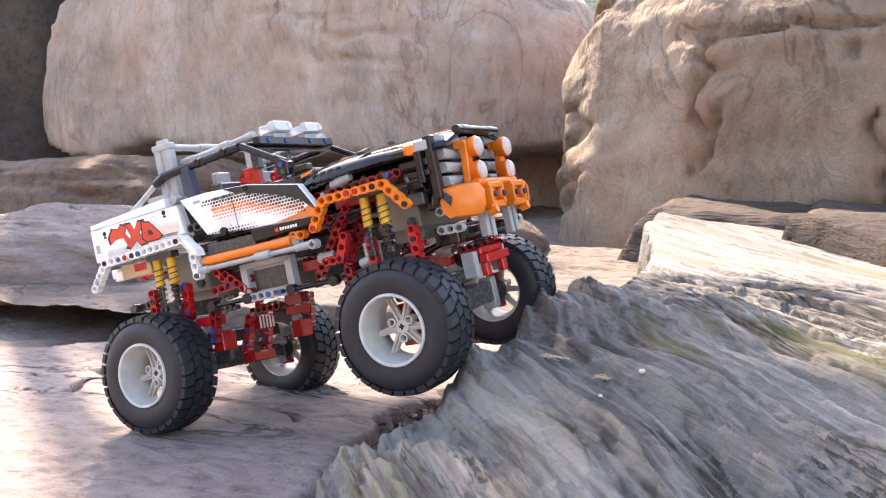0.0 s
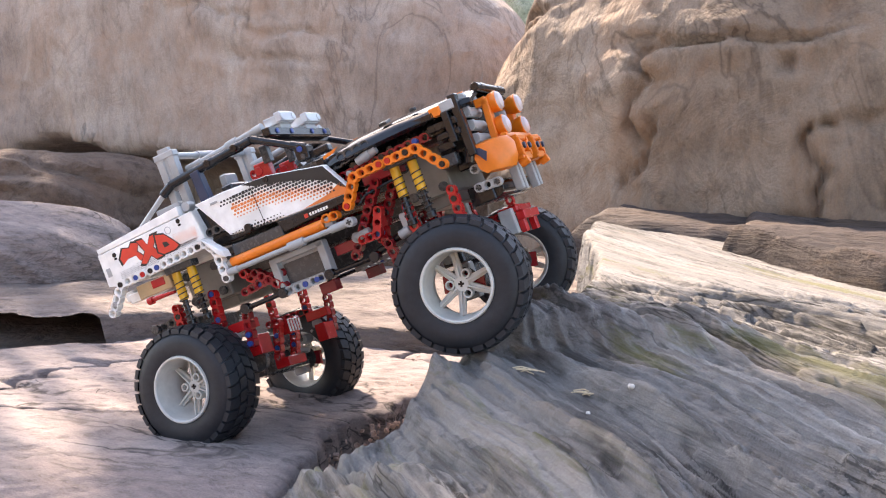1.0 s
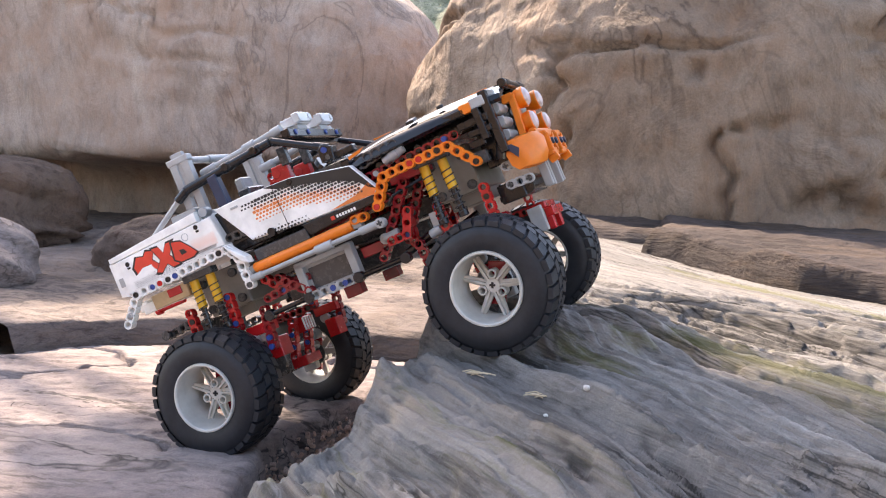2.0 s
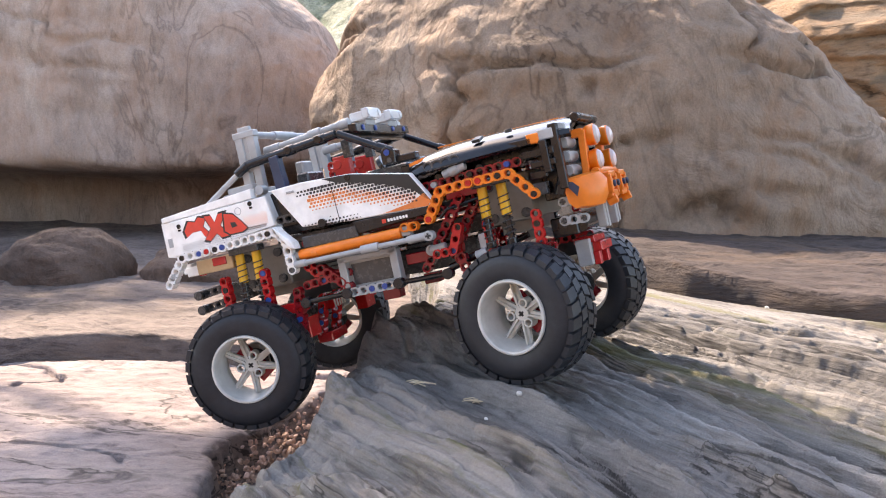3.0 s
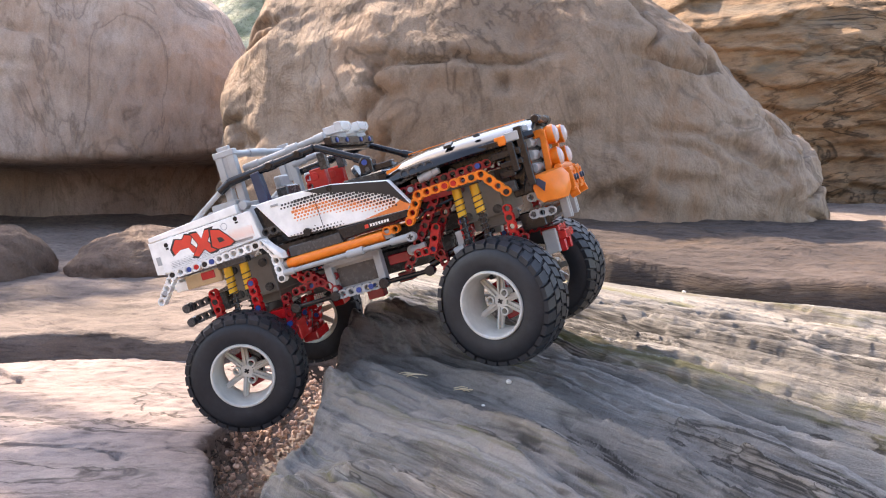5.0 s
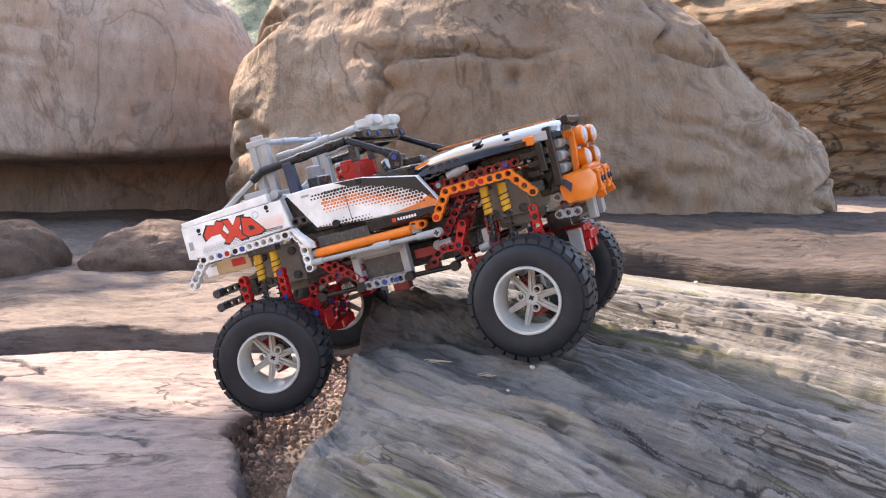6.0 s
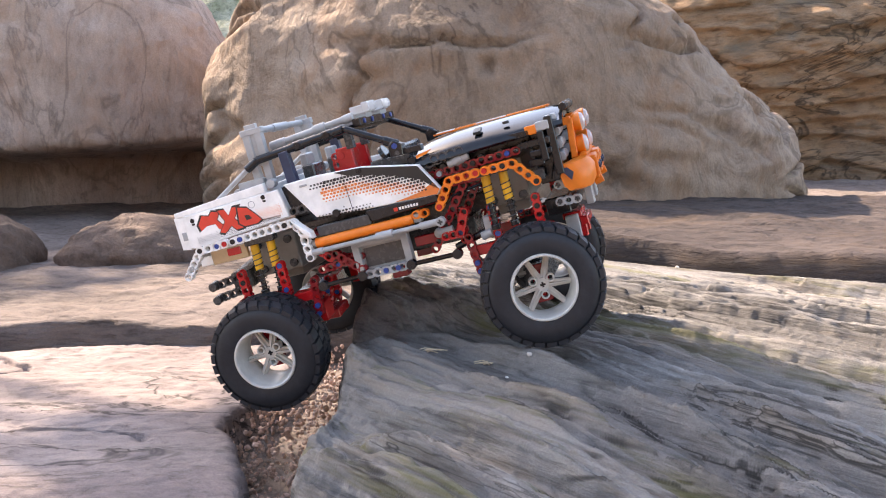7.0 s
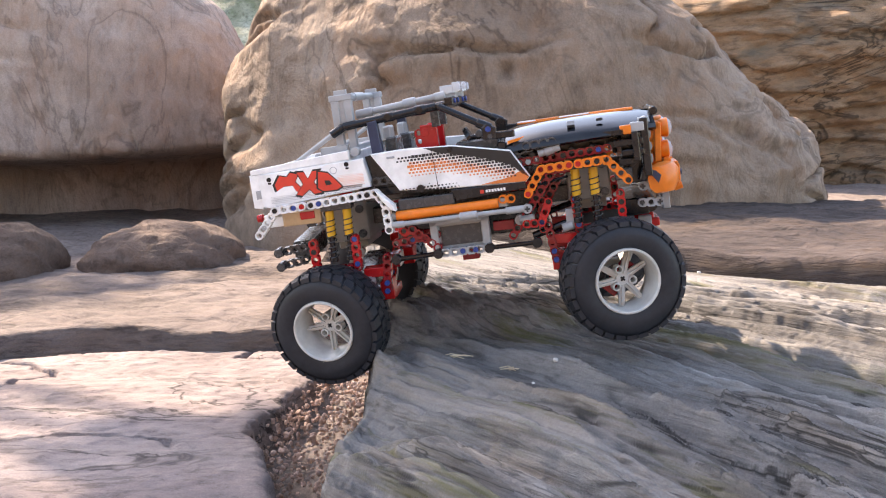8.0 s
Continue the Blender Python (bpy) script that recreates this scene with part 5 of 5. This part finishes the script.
def build_wheel():
    tyre = Geo()
    tyre.lathe([(29.5, -20.5), (33, -21.6), (40, -22), (47, -20.6), (50.6, -17), (52.2, -10), (52.4, 0), (52.2, 10), (50.6, 17), (47, 20.6), (40, 22), (33, 21.6), (29.5, 20.5), (28.5, 0)], 72)
    wheel = part("wheel", tyre, RUBBER, crawler, "chunky black rubber tyre on a silver-grey rim", 35)
    # broad shallow tread blocks in staggered rows
    count = 30
    for yc, wd, shift in ((-16.2, 11.0, 0.0), (-5.2, 9.6, 0.5), (5.2, 9.6, 0.0), (16.2, 11.0, 0.5)):
        span = 0.84 * 2 * math.pi / count
        outer = abs(yc) > 10
        vs = []
        for q in (-0.5, 0.5):
            for y in (yc - wd / 2, yc + wd / 2):
                for lvl in (0, 1):
                    aa = span * q * (1.0 if lvl == 0 else 0.90) + 0.045 * (y - yc) / wd * (1 if yc < 0 else -1)
                    edge = outer and abs(y) > 18
                    r = (48.4 if edge else 51.4) if lvl == 0 else (52.4 if edge else 54.6)
                    yy = y + (math.copysign(0.4, yc - y) if lvl else 0)
                    if edge:
                        yy = math.copysign(21.0 if lvl == 0 else 20.6, y)
                    vs.append((r * math.cos(aa), yy, r * math.sin(aa)))
        block = Geo().add(vs, [(0, 1, 3, 2), (4, 6, 7, 5), (0, 4, 5, 1), (2, 3, 7, 6), (1, 5, 7, 3)]).mesh("tread_block", RUBBER, smooth=0)
        for k in range(count):
            lug = new("tread_block", block)
            lug.parent = wheel
            lug.matrix_basis = pose(0, 0, 0, 0, 360 * (k + shift) / count, 0)
    rim = Geo()
    rim.lathe([(29.4, -20.4), (28.9, -22.2), (27.6, -22.4), (26.6, -21.2), (25.4, 0), (24.6, 2), (24.6, 6), (25.6, 14), (28.4, 20.4), (29.6, 20.4), (29.8, 0)], 64)
    hub = part("rim", rim, RIMGREY, wheel, "silver-grey rim", 35)
    # six blades from the hub to the barrel, each with a raised rib
    sp = Geo()
    sp.add([(5, -1.5, -3.2), (25.2, 0.5, -2.4), (25.2, 0.5, 2.4), (5, -1.5, 3.2), (5, 3, -3.2), (25.2, 3.5, -2.4), (25.2, 3.5, 2.4), (5, 3, 3.2)],
           [(0, 1, 2, 3), (4, 7, 6, 5), (0, 4, 5, 1), (1, 5, 6, 2), (2, 6, 7, 3), (3, 7, 4, 0)])
    sp.add([(5, -5.0, -0.7), (25.2, -2.5, -0.5), (25.2, -2.5, 0.5), (5, -5.0, 0.7), (5, 0, -0.7), (25.2, 1.5, -0.5), (25.2, 1.5, 0.5), (5, 0, 0.7)],
           [(0, 1, 2, 3), (4, 7, 6, 5), (0, 4, 5, 1), (1, 5, 6, 2), (2, 6, 7, 3), (3, 7, 4, 0)])
    blade = sp.mesh("spoke", RIMGREY, smooth=0)
    for k in range(6):
        ob = new("spoke", blade)
        ob.parent = wheel
        # the blades stand in pairs about the three pin holes
        ob.matrix_basis = pose(0, 0, 0, 0, 120 * (k // 2) + (22 if k % 2 else -22) + 30, 0)
    hb = Geo()
    hb.tube((0, -4, 0), (0, 6, 0), 6.0, 20)
    for k in range(3):
        a = 2 * math.pi * k / 3 + math.pi / 6
        x, z = 9.0 * math.cos(a), 9.0 * math.sin(a)
        ring = Geo().lathe([(3.9, 3), (3.9, -5.6), (3.5, -5.9), (2.6, -5.9), (2.4, -5.4), (2.4, 3)], 18)
        hb.add([(x + p[0], p[1], z + p[2]) for p in ring.v], ring.f)
    part("hub", hb, RIMGREY, wheel, "hub with three pin holes", 35)
    ends = Geo()
    cross_end(ends, 0, -4.1, 0, 2.4, 1.4)
    part("axle_end", ends, BLACK, wheel, "black cross-shaped axle end")
    pl = Geo().tube((0, 10, 0), (0, 12, 0), 12, 24)
    part("back_disc", pl, DGREY, wheel)
    part("red_hub", Geo().box((0, 9, 0), (14, 5, 34), 0.6), RED, wheel)
    return wheel


front_axle, rear_axle = build_axle(1), build_axle(-1)
spread = False
wheels = [build_wheel()]
wheels += [copy_thing(wheels[0], Matrix.Identity(4)) for k in range(3)]
for w in wheels:
    tagged(w, group="wheels of the crawler")


# ---- what moves ----
def motions():
    CRAWLER = [
        (0, -0.3242, 0.1121, 0.0701, -2.94, -12.52, 1.55),
        (0.5, -0.3090, 0.1520, 0.0690, -6.05, -16.17, 4.06),
        (1, -0.2756, 0.1912, 0.0775, -0.83, -22.12, 2.56),
        (1.5, -0.2373, 0.2209, 0.0775, 0.85, -22.70, 1.70),
        (1.7, -0.2236, 0.2278, 0.0770, 0.43, -23.79, 1.19),
        (2.8, -0.1193, 0.1660, 0.0971, -0.51, -18.93, -7.96),
        (3, -0.0983, 0.1648, 0.1024, -0.98, -13.81, -10.74),
        (3.5, -0.0948, 0.1488, 0.1068, 1.77, -15.13, -12.45),
        (4, -0.0929, 0.1560, 0.1101, 1.71, -15.26, -11.41),
        (4.5, -0.0897, 0.1537, 0.1127, 1.23, -14.30, -10.80),
        (5, -0.0952, 0.1505, 0.1055, -1.12, -17.33, -12.56),
        (6.5, -0.0910, 0.1504, 0.1021, 0.53, -14.30, -15.08),
        (7, -0.0902, 0.1551, 0.1071, 1.99, -14.37, -13.08),
        (7.5, -0.0821, 0.1573, 0.1141, 0.99, -13.37, -10.02),
        (8, -0.0562, 0.1620, 0.1268, 1.04, -7.07, -7.94),
    ]
    # seconds; front axle: height, tilt, steering; rear axle: the same; roll of the wheels
    RUNNING_GEAR = [
        (0, 4.3, 1, -1, -7.8, -4, -3, 0),
        (0.5, 4.3, -1.5, 0, -14.3, -5, -3, 46),
        (1, 1.5, -1.5, 6, -10.5, -6, -4, 102),
        (1.5, -2.5, -1.5, 9, -5.1, -6, -7, 154),
        (1.7, -1.3, -1.5, 4, -3.9, -5, -6, 170),
        (2.25, 3.3, -1.5, -10, 1.3, -1.5, -1, 236),
        (2.8, 5.5, -1.5, -13, 11.9, 3, 14, 302),
        (3, 5.7, -1.5, -14, 10.7, 3, 14, 325),
        (3.5, 4.5, -1.5, 8, 12.7, 5, 8, 343),
        (4, 2.9, -1.5, 13, 11.1, 5, 3, 352),
        (4.5, 2.6, -1.5, 5, 9.6, 5, 2, 357),
        (5, 6.7, -1.5, -17, 14.4, 5, 12, 346),
        (6.5, 6.6, -1.5, 8, 12.0, 5, 10, 352),
        (7, 5.7, -1.5, 11, 9.5, 5, 2, 359),
        (7.5, 2.5, -1.5, 10, 6.7, 5, 0, 371),
        (8, 7.8, -1.5, 14, 5.4, 5, -9, 403),
    ]
    walk(crawler, [(t, pose(x, y, z, rx, ry, rz)) for t, x, y, z, rx, ry, rz in CRAWLER])

    def axle_pose(x, z, tilt):
        return pose(x * MM, 0, z * MM, tilt, 0, 0)

    def wheel_pose(x, z, tilt, steer, spin, side):
        knuckle = axle_pose(x, z, tilt) @ pose(0, side * 77 * MM, 0, 0, 0, steer)
        # the far pair is the same wheel turned about, and so spins the other way in its own space
        if side < 0:
            return knuckle @ pose(0, -25 * MM, 0) @ pose(0, 0, 0, 0, spin, 0)
        return knuckle @ pose(0, 25 * MM, 0, 0, 0, 180) @ pose(0, 0, 0, 0, -spin, 0)

    walk(front_axle, [(t, axle_pose(131, fz, ft)) for t, fz, ft, fs, rz, rt, rs, spin in RUNNING_GEAR])
    walk(rear_axle, [(t, axle_pose(-130, rz, rt)) for t, fz, ft, fs, rz, rt, rs, spin in RUNNING_GEAR])
    for w, axle_x, side in zip(wheels, (131, 131, -130, -130), (-1, 1, -1, 1)):
        rows = []
        for t, fz, ft, fs, rz, rt, rs, spin in RUNNING_GEAR:
            z, tilt, steer = (fz, ft, fs) if axle_x > 0 else (rz, rt, rs)
            rows.append((t, wheel_pose(axle_x, z, tilt, steer, spin, side)))
        walk(w, rows)


motions()
